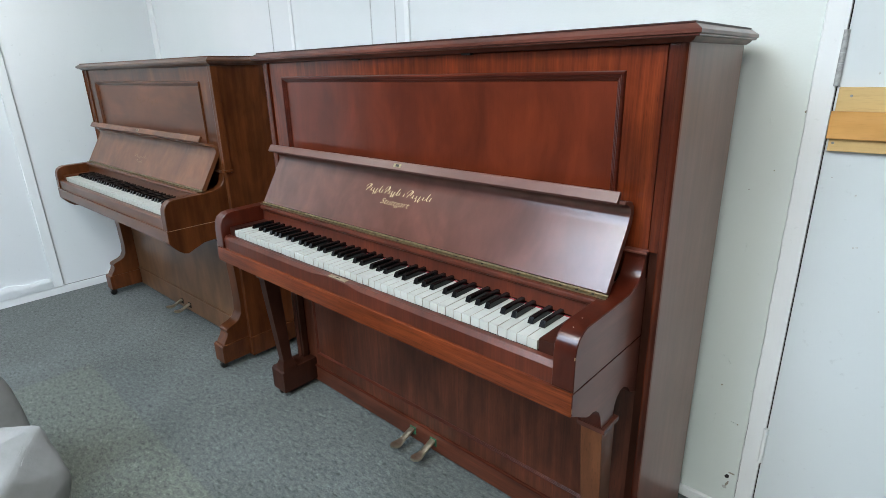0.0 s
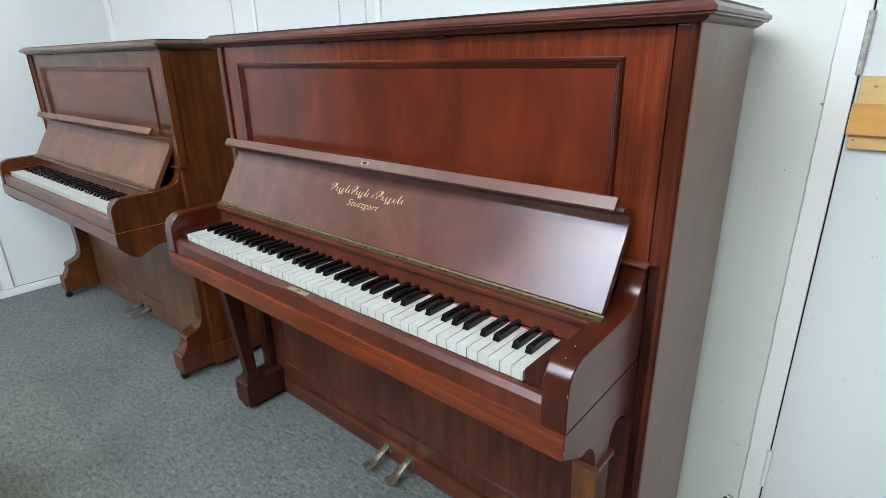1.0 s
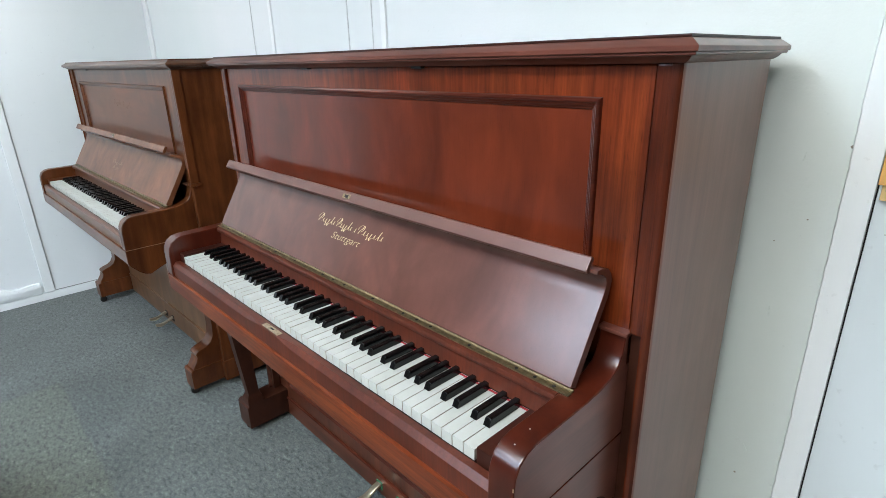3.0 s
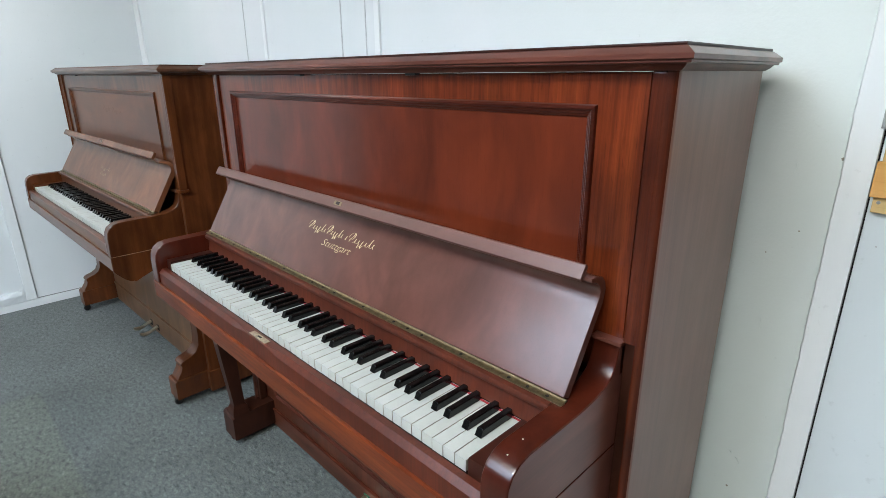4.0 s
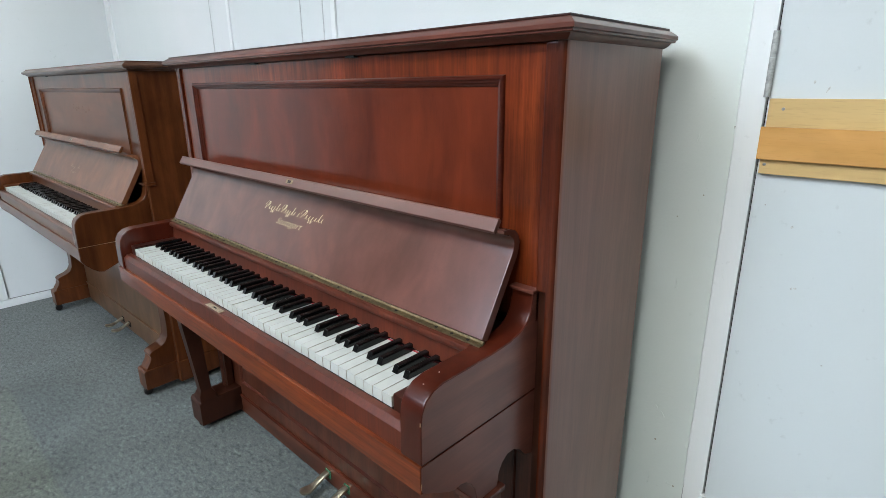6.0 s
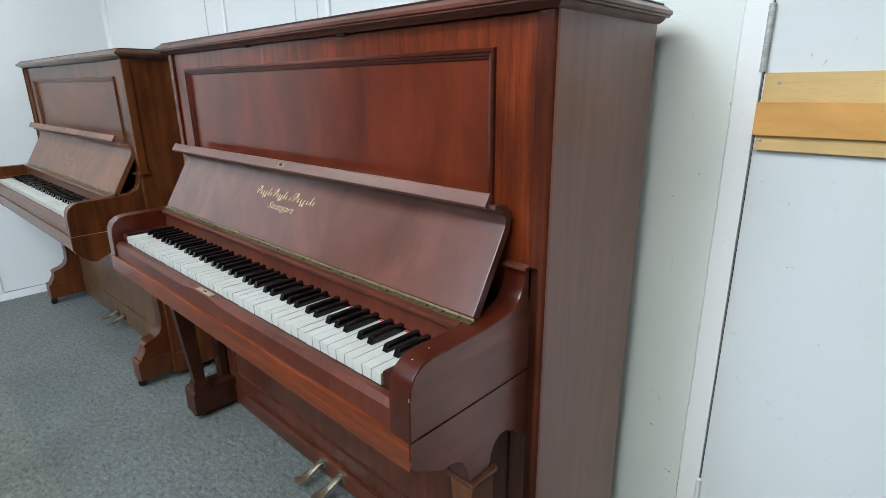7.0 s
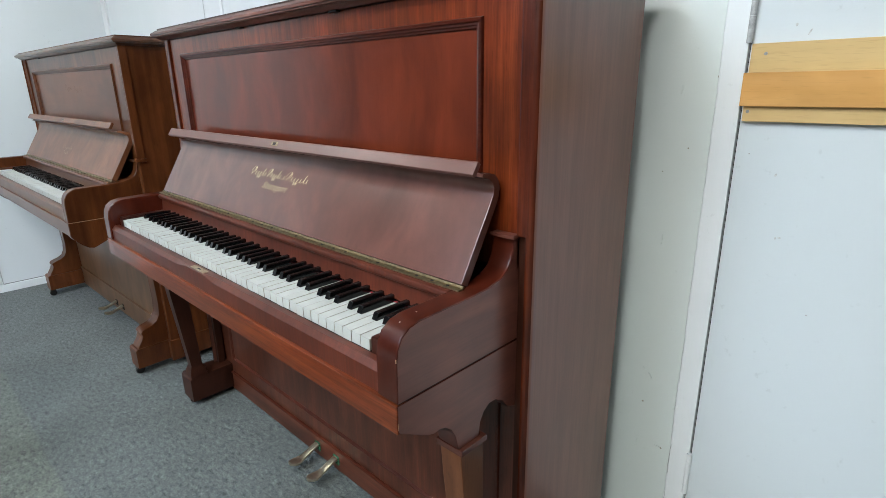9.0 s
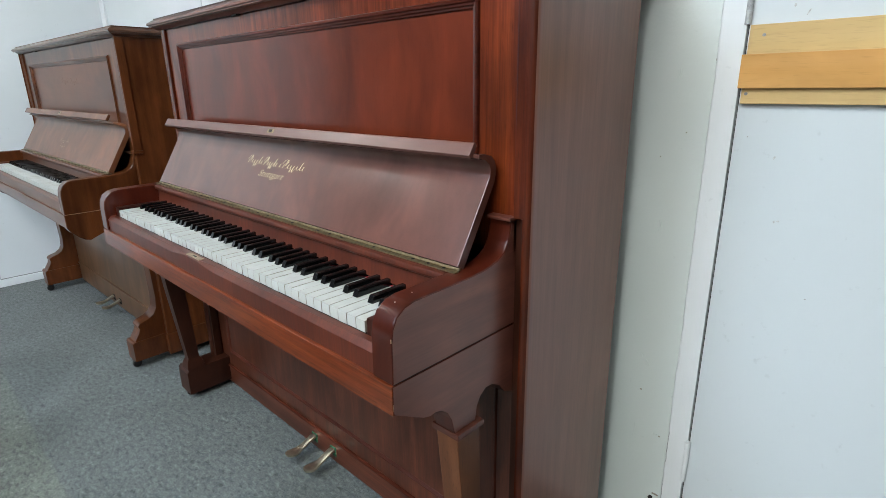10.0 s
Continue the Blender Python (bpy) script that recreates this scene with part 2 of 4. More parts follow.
def carpet_material():
    """Cut pile, with a paler faded oblong where something long lay on it."""
    m, nt, b = material("grey_carpet")
    vec = mapped(nt, (1, 1, 1))
    fine = noise_tex(nt, vec, 150.0, 4.0, 0.75)
    clump = noise_tex(nt, mapped(nt, (1.0, 1.4, 1.0)), 52.0, 4.0, 0.65, 0.4)
    worn = noise_tex(nt, vec, 2.2, 4.0, 0.6, 0.5)
    col = ramp(nt, fine, ((0.25, (0.040, 0.0475, 0.0465)), (0.5, (0.073, 0.085, 0.0828)), (0.75, (0.114, 0.130, 0.1255))))
    col = mix(nt, col, ramp(nt, clump, ((0.32, (0.60, 0.62, 0.65)), (0.5, (1.0, 1.0, 1.0)), (0.68, (1.36, 1.34, 1.30)))), 1.0, "MULTIPLY")
    col = mix(nt, col, ramp(nt, worn, ((0.3, (0.80, 0.80, 0.76)), (0.7, (1.12, 1.12, 1.12)))), 1.0, "MULTIPLY")
    dash_map = node(nt, "ShaderNodeMapping", Scale=(30.0, 75.0, 1.0))
    dash_map.inputs["Rotation"].default_value = (0, 0, radians(-38))
    nt.links.new(vec, dash_map.inputs["Vector"])
    dash = noise_tex(nt, dash_map.outputs[0], 1.3, 2.5, 0.55, 0.3)
    col = mix(nt, col, ramp(nt, dash, ((0.32, (0.50,)), (0.44, (1.0,)), (0.57, (1.0,)), (0.69, (1.45,)))), 1.0, "MULTIPLY")
    split = nt.nodes.new("ShaderNodeSeparateXYZ")
    wander = mix(nt, vec, noise_tex(nt, vec, 14.0, 3.0), 0.008, "LINEAR_LIGHT")
    nt.links.new(wander, split.inputs[0])
    masks = []
    for axis, low, high in ((0, -2.578, -2.562), (1, 0.461, 0.449)):
        edge = node(nt, "ShaderNodeMapRange")
        edge.inputs["From Min"].default_value, edge.inputs["From Max"].default_value = low, high
        nt.links.new(split.outputs[axis], edge.inputs["Value"])
        masks.append(edge.outputs[0])
    both = nt.nodes.new("ShaderNodeMath")
    both.operation = "MULTIPLY"
    for i in (0, 1):
        nt.links.new(masks[i], both.inputs[i])
    col = mix(nt, col, mix(nt, col, (1.22, 1.195, 1.065), 1.0, "MULTIPLY"), both.outputs[0])
    nt.links.new(col, b.inputs["Base Color"])
    b.inputs["Roughness"].default_value = 0.95
    b.inputs["Sheen Weight"].default_value = 0.15
    bump(nt, b, mix(nt, mix(nt, dash, clump, 0.4), fine, 0.35), 0.7, 0.010)
    return m


carpet = carpet_material()


def sheet_material():
    m, nt, b = material("white_polythene")
    n = noise_tex(nt, mapped(nt, (1, 1, 1)), 9.0, 5.0, 0.6)
    nt.links.new(ramp(nt, n, ((0.3, (0.17, 0.175, 0.175)), (0.7, (0.235, 0.24, 0.243)))), b.inputs["Base Color"])
    b.inputs["Roughness"].default_value = 0.38
    b.inputs["Subsurface Weight"].default_value = 0.0
    bump(nt, b, n, 0.3, 0.01)
    return m


polythene = sheet_material()


def glow_material(strength, colour):
    m, nt, b = material("lamp_diffuser")
    b.inputs["Base Color"].default_value = (0.9, 0.9, 0.9, 1)
    b.inputs["Emission Color"].default_value = (*colour, 1)
    b.inputs["Emission Strength"].default_value = strength
    return m


diffuser_glow = glow_material(LAMP_POWER, LAMP_COLOUR)
left_fill = glow_material(LEFT_POWER, LAMP_COLOUR)
right_fill = glow_material(RIGHT_POWER, LAMP_COLOUR)
back_fill = glow_material(BACK_POWER, LAMP_COLOUR)
cool_glow = glow_material(FAR_POWER, FAR_COLOUR)


# ---- mesh helpers ----
def weigh_normals(me, limit):
    """Shade each corner by the larger faces about it, so that flats stay flat beside their rounded edges."""
    around = [[] for v in me.vertices]
    for p in me.polygons:
        for v in p.vertices:
            around[v].append(p.index)
    facing = [p.normal.copy() for p in me.polygons]
    area = [p.area for p in me.polygons]
    least = math.cos(radians(limit))
    corners = []
    for p in me.polygons:
        own = facing[p.index]
        for v in p.vertices:
            total = own * area[p.index]
            for q in around[v]:
                if q != p.index and facing[q].dot(own) > least:
                    total = total + facing[q] * area[q]
            corners.append(total.normalized() if total.length > 0 else own)
    me.normals_split_custom_set(corners)


def finish(bm, name, mat, smooth=35.0):
    bmesh.ops.recalc_face_normals(bm, faces=bm.faces)
    me = bpy.data.meshes.new(name)
    bm.to_mesh(me)
    bm.free()
    me.materials.append(mat)
    if smooth:
        me.polygons.foreach_set("use_smooth", [True] * len(me.polygons))
        weigh_normals(me, smooth)
    return me


def part(name, bm, mat, parent=None, label="", smooth=35.0):
    ob = new(name, finish(bm, name, mat, smooth))
    ob.parent = parent
    return tagged(ob, label)


def share(name, mesh, parent, m=None):
    ob = new(name, mesh)
    ob.parent = parent
    if m is not None:
        ob.matrix_basis = m
    return ob


def thing(name, label, category, m=None, group="", kind=""):
    ob = new(name)
    ob.empty_display_size = 0.1
    if m is not None:
        ob.matrix_basis = m
    return tagged(ob, label, category, group, kind)


def soften(bm, width, segments=2, angle=30.0):
    """Round the sharp edges of bm a little."""
    if width <= 0:
        return bm
    bm.normal_update()
    edges = [e for e in bm.edges if len(e.link_faces) == 2 and e.calc_face_angle(0) > radians(angle)]
    bmesh.ops.bevel(bm, geom=edges, offset=width, offset_type="OFFSET", segments=segments, profile=0.6, affect="EDGES", clamp_overlap=True)
    return bm


def box(x0, x1, y0, y1, z0, z1, edge=0.0015, bm=None):
    own = bmesh.new()
    m = Matrix.Translation(((x0 + x1) / 2, (y0 + y1) / 2, (z0 + z1) / 2)) @ Matrix.Diagonal((abs(x1 - x0), abs(y1 - y0), abs(z1 - z0), 1))
    bmesh.ops.create_cube(own, size=1.0, matrix=m)
    soften(own, edge)
    return join(bm, own)


def join(bm, own):
    if bm is None:
        return own
    me = bpy.data.meshes.new("joined")
    own.to_mesh(me)
    own.free()
    bm.from_mesh(me)
    bpy.data.meshes.remove(me)
    return bm


def prism(points, a, b, axis="x", edge=0.0015, segments=2, bm=None, angle=50.0):
    """A closed outline drawn in the other two axes, pushed from a to b along axis."""
    own = bmesh.new()
    put = {"x": lambda u, v, w: (w, u, v), "y": lambda u, v, w: (u, w, v), "z": lambda u, v, w: (u, v, w)}[axis]
    lo = [own.verts.new(put(u, v, a)) for u, v in points]
    hi = [own.verts.new(put(u, v, b)) for u, v in points]
    own.faces.new(lo)
    own.faces.new(hi)
    for i in range(len(points)):
        j = (i + 1) % len(points)
        own.faces.new((lo[i], lo[j], hi[j], hi[i]))
    bmesh.ops.recalc_face_normals(own, faces=own.faces)
    soften(own, edge, segments, angle)
    return join(bm, own)


def lathe(profile, m=None, steps=20, bm=None):
    """Radius and height pairs turned about z."""
    own = bmesh.new()
    rings = []
    for r, z in profile:
        rings.append([own.verts.new((r * math.cos(2 * math.pi * i / steps), r * math.sin(2 * math.pi * i / steps), z)) for i in range(steps)])
    for lo, hi in zip(rings, rings[1:]):
        for i in range(steps):
            own.faces.new((lo[i], lo[(i + 1) % steps], hi[(i + 1) % steps], hi[i]))
    own.faces.new(rings[0][::-1])
    own.faces.new(rings[-1])
    if m is not None:
        own.transform(m)
    return join(bm, own)


def sweep_corner(profile, path, bm=None, closed=False):
    """Mitred moulding. profile: (out, up) pairs; path: corners (x, y) with the outside on the right hand."""
    own = bmesh.new()
    rings = []
    n = len(path)
    for i, p in enumerate(path):
        p = Vector(p)
        d0 = (p - Vector(path[i - 1])).normalized() if closed or i else None
        d1 = (Vector(path[(i + 1) % n]) - p).normalized() if closed or i < n - 1 else None
        d0, d1 = d0 or d1, d1 or d0
        n0, n1 = Vector((d0.y, -d0.x)), Vector((d1.y, -d1.x))
        out = (n0 + n1) / max(0.2, 1 + n0.dot(n1))
        rings.append([own.verts.new((p.x + out.x * o, p.y + out.y * o, z)) for o, z in profile])
    k = len(profile)
    pairs = list(zip(rings, rings[1:])) + ([(rings[-1], rings[0])] if closed else [])
    for lo, hi in pairs:
        for i in range(k):
            own.faces.new((lo[i], lo[(i + 1) % k], hi[(i + 1) % k], hi[i]))
    if not closed:
        own.faces.new(rings[0])
        own.faces.new(rings[-1][::-1])
    return join(bm, own)


def picture_frame(x0, x1, z0, z1, y, profile, bm=None):
    """Mitred moulding round a panel in the plane y. profile: (inward, toward the front) pairs."""
    own = bmesh.new()
    rings = []
    for cx, cz, sx, sz in ((x0, z0, 1, 1), (x1, z0, -1, 1), (x1, z1, -1, -1), (x0, z1, 1, -1)):
        rings.append([own.verts.new((cx + sx * a, y - f, cz + sz * a)) for a, f in profile])
    k = len(profile)
    for i in range(4):
        lo, hi = rings[i], rings[(i + 1) % 4]
        for j in range(k):
            own.faces.new((lo[j], lo[(j + 1) % k], hi[(j + 1) % k], hi[j]))
    return join(bm, own)


def holed(x0, x1, z0, z1, hx0, hx1, hz0, hz1, y0, y1, edge=0.001):
    """A board in the x-z plane with a rectangular hole through it."""
    bm = bmesh.new()
    outer = [(x0, z0), (x1, z0), (x1, z1), (x0, z1)]
    inner = [(hx0, hz0), (hx1, hz0), (hx1, hz1), (hx0, hz1)]
    v = {(k, y, i): bm.verts.new((p[0], y, p[1])) for k, pts in (("o", outer), ("i", inner)) for y in (y0, y1) for i, p in enumerate(pts)}
    for i in range(4):
        j = (i + 1) % 4
        for y in (y0, y1):
            bm.faces.new((v["o", y, i], v["o", y, j], v["i", y, j], v["i", y, i]))
        bm.faces.new((v["o", y0, i], v["o", y0, j], v["o", y1, j], v["o", y1, i]))
        bm.faces.new((v["i", y0, i], v["i", y0, j], v["i", y1, j], v["i", y1, i]))
    bmesh.ops.recalc_face_normals(bm, faces=bm.faces)
    return soften(bm, edge)


def tube(points, radius, steps=8, bm=None):
    own = bmesh.new()
    rings = []
    pts = [Vector(p) for p in points]
    for i, p in enumerate(pts):
        d = (pts[min(i + 1, len(pts) - 1)] - pts[max(i - 1, 0)]).normalized()
        side = d.cross(Vector((0, 0, 1)) if abs(d.z) < 0.9 else Vector((1, 0, 0))).normalized()
        up = side.cross(d)
        rings.append([own.verts.new(p + radius * (math.cos(a) * side + math.sin(a) * up)) for a in [2 * math.pi * k / steps for k in range(steps)]])
    for lo, hi in zip(rings, rings[1:]):
        for k in range(steps):
            own.faces.new((lo[k], lo[(k + 1) % steps], hi[(k + 1) % steps], hi[k]))
    own.faces.new(rings[0])
    own.faces.new(rings[-1])
    return join(bm, own)


# ---- the room ----
WEST, EAST, SOUTH, NORTH, TOP = -3.66, 2.2, -3.6, 1.40, 2.45
DOOR_L, DOOR_R, DOOR_H = -0.137, 0.66, 2.03


def room():
    f = part("floor", box(WEST - 0.1, EAST + 0.1, SOUTH - 0.1, NORTH + 0.2, -0.1, 0.0, 0), carpet)
    tagged(f, "worn grey-blue cut pile carpet", "carpet", kind="structure")
    c = part("ceiling", box(WEST - 0.1, EAST + 0.1, SOUTH - 0.1, NORTH + 0.2, TOP, TOP + 0.1, 0), ceiling_paint)
    tagged(c, "unseen ceiling, greyed to cut bounce light", "ceiling", kind="structure")
    w = part("wall_west", box(WEST - 0.1, WEST, -0.9, NORTH + 0.2, 0, TOP, 0), west_wall)
    tagged(w, "white painted boarded wall", "wall", kind="structure")
    # unseen stretch of wall, dark only for what the piano fronts reflect
    w = part("wall_west_unseen", box(WEST - 0.1, WEST, SOUTH - 0.1, -0.9, 0, TOP, 0), unseen_dark)
    tagged(w, "unseen wall, kept dark to cut bounce light", "wall", kind="structure")
    w = part("wall_east", box(EAST, EAST + 0.1, SOUTH - 0.1, NORTH + 0.2, 0, TOP, 0), unseen_dark)
    tagged(w, "unseen wall, kept dark to cut bounce light", "wall", kind="structure")
    w = part("wall_south", box(WEST, EAST, SOUTH - 0.1, SOUTH, 0, TOP, 0), unseen_dark)
    tagged(w, "unseen wall, kept dark to cut bounce light", "wall", kind="structure")
    # north wall with the door opening through it
    bm = box(WEST, DOOR_L - 0.041, NORTH, NORTH + 0.12, 0, TOP, 0)
    box(DOOR_R + 0.048, EAST, NORTH, NORTH + 0.12, 0, TOP, 0, bm)
    box(DOOR_L - 0.041, DOOR_R + 0.048, NORTH, NORTH + 0.12, DOOR_H + 0.048, TOP, 0, bm)
    w = part("wall_north", bm, white_wall)
    tagged(w, "white painted wall with chips and old filler", "wall", kind="structure")


room()


def trims():
    g = "thin white battens on the walls"
    for x0, x1, d in ((-2.140, -2.118, 0.006), (-1.420, -1.396, 0.008)):
        b = part("trim", box(x0, x1, NORTH - d, NORTH + 0.002, 0.06, TOP, 0.003), white_gloss)
        tagged(b, "narrow white painted batten on the wall", "batten", g, "structure")
    for x0, x1 in ((-2.302, -2.297), (-1.606, -1.601), (-1.473, -1.469)):
        b = part("trim", box(x0, x1, NORTH - 0.0015, NORTH + 0.002, 0.06, TOP, 0), joint_grey)
        tagged(b, "thin dark line: board joint or drawn batten shadow", "joint", "joints between wall boards", "structure")
    b = part("trim", box(WEST - 0.002, WEST + 0.012, 0.575, 0.622, 0.045, TOP, 0.003), white_gloss)
    tagged(b, "white painted batten on the boarded wall", "batten", g, "structure")
    # grey strip drawn for the shadow line along the batten
    b = part("trim", box(WEST - 0.002, WEST + 0.002, 0.6225, 0.6265, 0.045, TOP, 0), joint_grey)
    tagged(b, "thin dark line: board joint or drawn batten shadow", "joint", "joints between wall boards", "structure")
    b = part("trim", box(WEST - 0.002, WEST + 0.003, 0.628, NORTH - 0.012, 0.0425, 0.047, 0), steel)
    tagged(b, "thin dark gap above the skirting strip", "joint", "joints between wall boards", "structure")
    b = part("trim", box(WEST, WEST + 0.075, NORTH - 0.010, NORTH + 0.002, 0.03, TOP, 0.004), white_gloss)
    tagged(b, "white painted batten in the room corner", "batten", g, "structure")
    b = part("baseboard", box(WEST - 0.002, WEST + 0.014, -0.9, NORTH, 0, 0.042, 0.003), white_gloss)
    tagged(b, "low white painted skirting strip", "skirting", kind="structure")
    b = part("baseboard", box(WEST + 0.014, DOOR_L - 0.05, NORTH - 0.012, NORTH + 0.002, 0, 0.03, 0.003), white_gloss)
    tagged(b, "low chipped white skirting strip", "skirting", kind="structure")


def loose_lining():
    """Lining paper come away and wrinkled along the foot of the boarded wall."""
    bm = bmesh.new()
    rows = []
    for i in range(61):
        y = -0.10 + 0.66 * i / 60
        high = 0.060 + 0.030 * noise.noise(Vector((y * 7.0, 1.0, 0.0)))
        row = []
        for k in range(9):
            f = k / 8
            out = 0.007 * math.sin(math.pi * f) * (0.7 + 0.8 * noise.noise(Vector((y * 11.0, f * 2.0, 4.0)))) + 0.004 * noise.noise(Vector((y * 40.0, f * 5.0, 2.0)))
            row.append(bm.verts.new((WEST + 0.0155 + max(0.0, out), y, 0.044 + high * f)))
        row.append(bm.verts.new((WEST - 0.001, y, 0.046 + high)))
        row.append(bm.verts.new((WEST - 0.001, y, 0.043)))
        rows.append(row)
    for a, b in zip(rows, rows[1:]):
        for k in range(11):
            bm.faces.new((a[k], b[k], b[(k + 1) % 11], a[(k + 1) % 11]))
    bm.faces.new(rows[0])
    bm.faces.new(rows[-1][::-1])
    part("loose_lining", bm, west_wall, bpy.data.objects["wall_west"], "wrinkled lining paper come loose", 50)


trims()
loose_lining()


def blemishes():
    """Chips, nail holes, scratches and scuffs on the paint beside the door."""
    wall = bpy.data.objects["wall_north"]
    leaf = bpy.data.objects["leaf"]
    rng = random.Random(21)

    def fleck(name, x, z, w, h, mat, parent, y, lean=0.0, sides=9):
        ring = []
        for i in range(sides):
            a = 2 * math.pi * i / sides
            k = rng.uniform(0.65, 1.15)
            u, v = w / 2 * k * math.cos(a), h / 2 * k * math.sin(a)
            ring.append((x + u + lean * v, z + v))
        part(name, prism(ring, y, y + 0.004, "y", 0), mat, parent, "", 0)

    # the painted-over seam between wall and jamb wavers, with a thin grey line near the floor
    bead, seam_strip = bmesh.new(), bmesh.new()
    rows = []
    for k in range(241):
        z = 0.02 + 2.04 * k / 240
        x = DOOR_L - 0.0428 + 0.0016 * noise.noise(Vector((3.0, 0.0, z * 8.0))) + 0.0012 * noise.noise(Vector((8.0, 0.0, z * 45.0)))
        rows.append([bead.verts.new(p) for p in ((x, NORTH + 0.001, z), (x, NORTH - 0.0150, z), (x + 0.002, NORTH - 0.0176, z), (x + 0.006, NORTH - 0.0177, z), (x + 0.018, NORTH - 0.0169, z), (x + 0.018, NORTH + 0.001, z))])
    for lo, hi in zip(rows, rows[1:]):
        for k in range(6):
            bead.faces.new((lo[k], lo[(k + 1) % 6], hi[(k + 1) % 6], hi[k]))
    bead.faces.new(rows[0])
    bead.faces.new(rows[-1][::-1])
    part("filler_bead", bead, white_gloss, wall, "uneven painted-over filler", 40)
    for z0, z1 in ((0.05, 0.20), (0.25, 0.33)):
        line = []
        for k in range(21):
            z = z0 + (z1 - z0) * k / 20
            x = DOOR_L - 0.0405 + 0.0022 * noise.noise(Vector((2.0, 0.0, z * 60.0)))
            w = 0.0006 * math.sin(math.pi * min(0.98, max(0.02, k / 20))) ** 0.5
            line.append([seam_strip.verts.new(p) for p in ((x - w, NORTH - 0.0182, z), (x + w, NORTH - 0.0182, z), (x + w, NORTH - 0.016, z), (x - w, NORTH - 0.016, z))])
        for lo, hi in zip(line, line[1:]):
            for k in range(4):
                seam_strip.faces.new((lo[k], lo[(k + 1) % 4], hi[(k + 1) % 4], hi[k]))
    part("seam_line", seam_strip, steel, wall, "thin grey line beside the jamb", 0)

    face = NORTH - 0.0006
    fleck("plaster_chip", -0.207, 0.122, 0.013, 0.014, dark_gap, wall, face)
    fleck("plaster_chip", -0.204, 0.098, 0.008, 0.022, chipped, wall, face, 0.3)
    fleck("plaster_chip", -0.199, 0.136, 0.018, 0.005, chipped, wall, face, 0.0)
    fleck("plaster_chip", -0.209, 0.085, 0.013, 0.012, ivory, wall, face - 0.0006)
    for x, z, d in ((-0.183, 1.112, 0.0055), (-0.257, 0.397, 0.0045), (-0.204, 0.294, 0.0045), (-0.223, 0.979, 0.003), (-0.268, 0.929, 0.003)):
        fleck("nail_hole", x, z, d, d, chipped, wall, face)
    for x, z, w, h, lean in ((-0.247, 0.468, 0.0016, 0.028, -0.6), (-0.262, 0.482, 0.0014, 0.012, -0.7), (-0.262, 0.285, 0.0016, 0.075, 0.06), (-0.212, 0.296, 0.013, 0.0022, 0.0), (-0.254, 0.786, 0.0015, 0.05, 0.05), (-0.247, 1.09, 0.0022, 0.030, 0.12), (-0.190, 1.256, 0.012, 0.0015, 0.3), (-0.186, 1.247, 0.0015, 0.014, 0.2)):
        fleck("paint_ridge", x, z, w * 1.3, h * 0.55, white_wall, wall, NORTH - 0.0016, lean)
    for x, z, w, h, lean in ((-0.049, 1.179, 0.0035, 0.012, 0.4), (-0.070, 1.190, 0.004, 0.006, 0.0), (-0.064, 0.944, 0.005, 0.006, 0.3), (-0.048, 0.831, 0.004, 0.005, 0.0), (-0.042, 0.833, 0.005, 0.004, 0.0), (-0.111, 0.978, 0.003, 0.003, 0.0), (0.02, 0.70, 0.004, 0.003, 0.0)):
        fleck("scuff", x, z, w, h, scuff, leaf, 1.3854, lean)


def door():
    d = thing("door_1", "closed flush white door with a wooden rail screwed across", "door", kind="structure")
    front = 1.386
    part("leaf", box(DOOR_L + 0.003, DOOR_R - 0.003, front, front + 0.04, 0.012, DOOR_H - 0.004, 0.002), door_paint, d)
    for x0, x1 in ((DOOR_L - 0.041, DOOR_L), (DOOR_R, DOOR_R + 0.048)):
        part("jamb", box(x0, x1, 1.383, NORTH + 0.12, 0, DOOR_H + 0.048, 0.002), white_gloss, d)
    part("head", box(DOOR_L, DOOR_R, 1.383, NORTH + 0.12, DOOR_H, DOOR_H + 0.048, 0.004), white_gloss, d)
    # dark strips paint the shade in and behind the hinge gap
    part("gap_shade", box(DOOR_L - 0.001, DOOR_L + 0.004, front + 0.008, front + 0.03, 0.012, DOOR_H - 0.004, 0), dark_gap, d, "dark strip for the shade in the door gap")
    part("gap_backing", box(DOOR_L, DOOR_R, front + 0.042, front + 0.06, 0.0, DOOR_H, 0), dark_gap, d, "dark strip for the shade behind the door")
    rail = part("rail_board", box(DOOR_L + 0.008, DOOR_R - 0.01, front - 0.012, front, 1.035, 1.164, 0.0015), pale_ply, d, "pale plywood board")
    part("rail_strip", box(DOOR_L + 0.003, DOOR_R - 0.012, front - 0.021, front - 0.0125, 1.061, 1.117, 0.0015), pine, rail, "orange varnished pine strip")
    for x, z in ((-0.106, 1.147), (-0.121, 1.052), (0.35, 1.147), (0.36, 1.05)):
        part("screw", lathe(((0.0027, -0.002), (0.0027, 0.0005), (0.0018, 0.0009)), pose(x, front - 0.0125, z, 90)), steel, rail, "small steel screw head")
    for z0, z1, mat, label in ((1.166, 1.274, hinge_paint, "worn grey butt hinge"), (0.222, 0.324, white_gloss, "painted-over butt hinge")):
        h = part("hinge", tube([(DOOR_L + 0.001, front - 0.004, z0), (DOOR_L + 0.001, front - 0.004, z1)], 0.0055, 12), mat, d, label)
        for i in range(1, 5):
            z = z0 + (z1 - z0) * i / 5
            part("knuckle_gap", lathe(((0.0058, z - 0.0007), (0.0058, z + 0.0007)), pose(DOOR_L + 0.001, front - 0.004, 0), 12), joint_grey if mat is hinge_paint else white_gloss, h)
    return d


door()
blemishes()


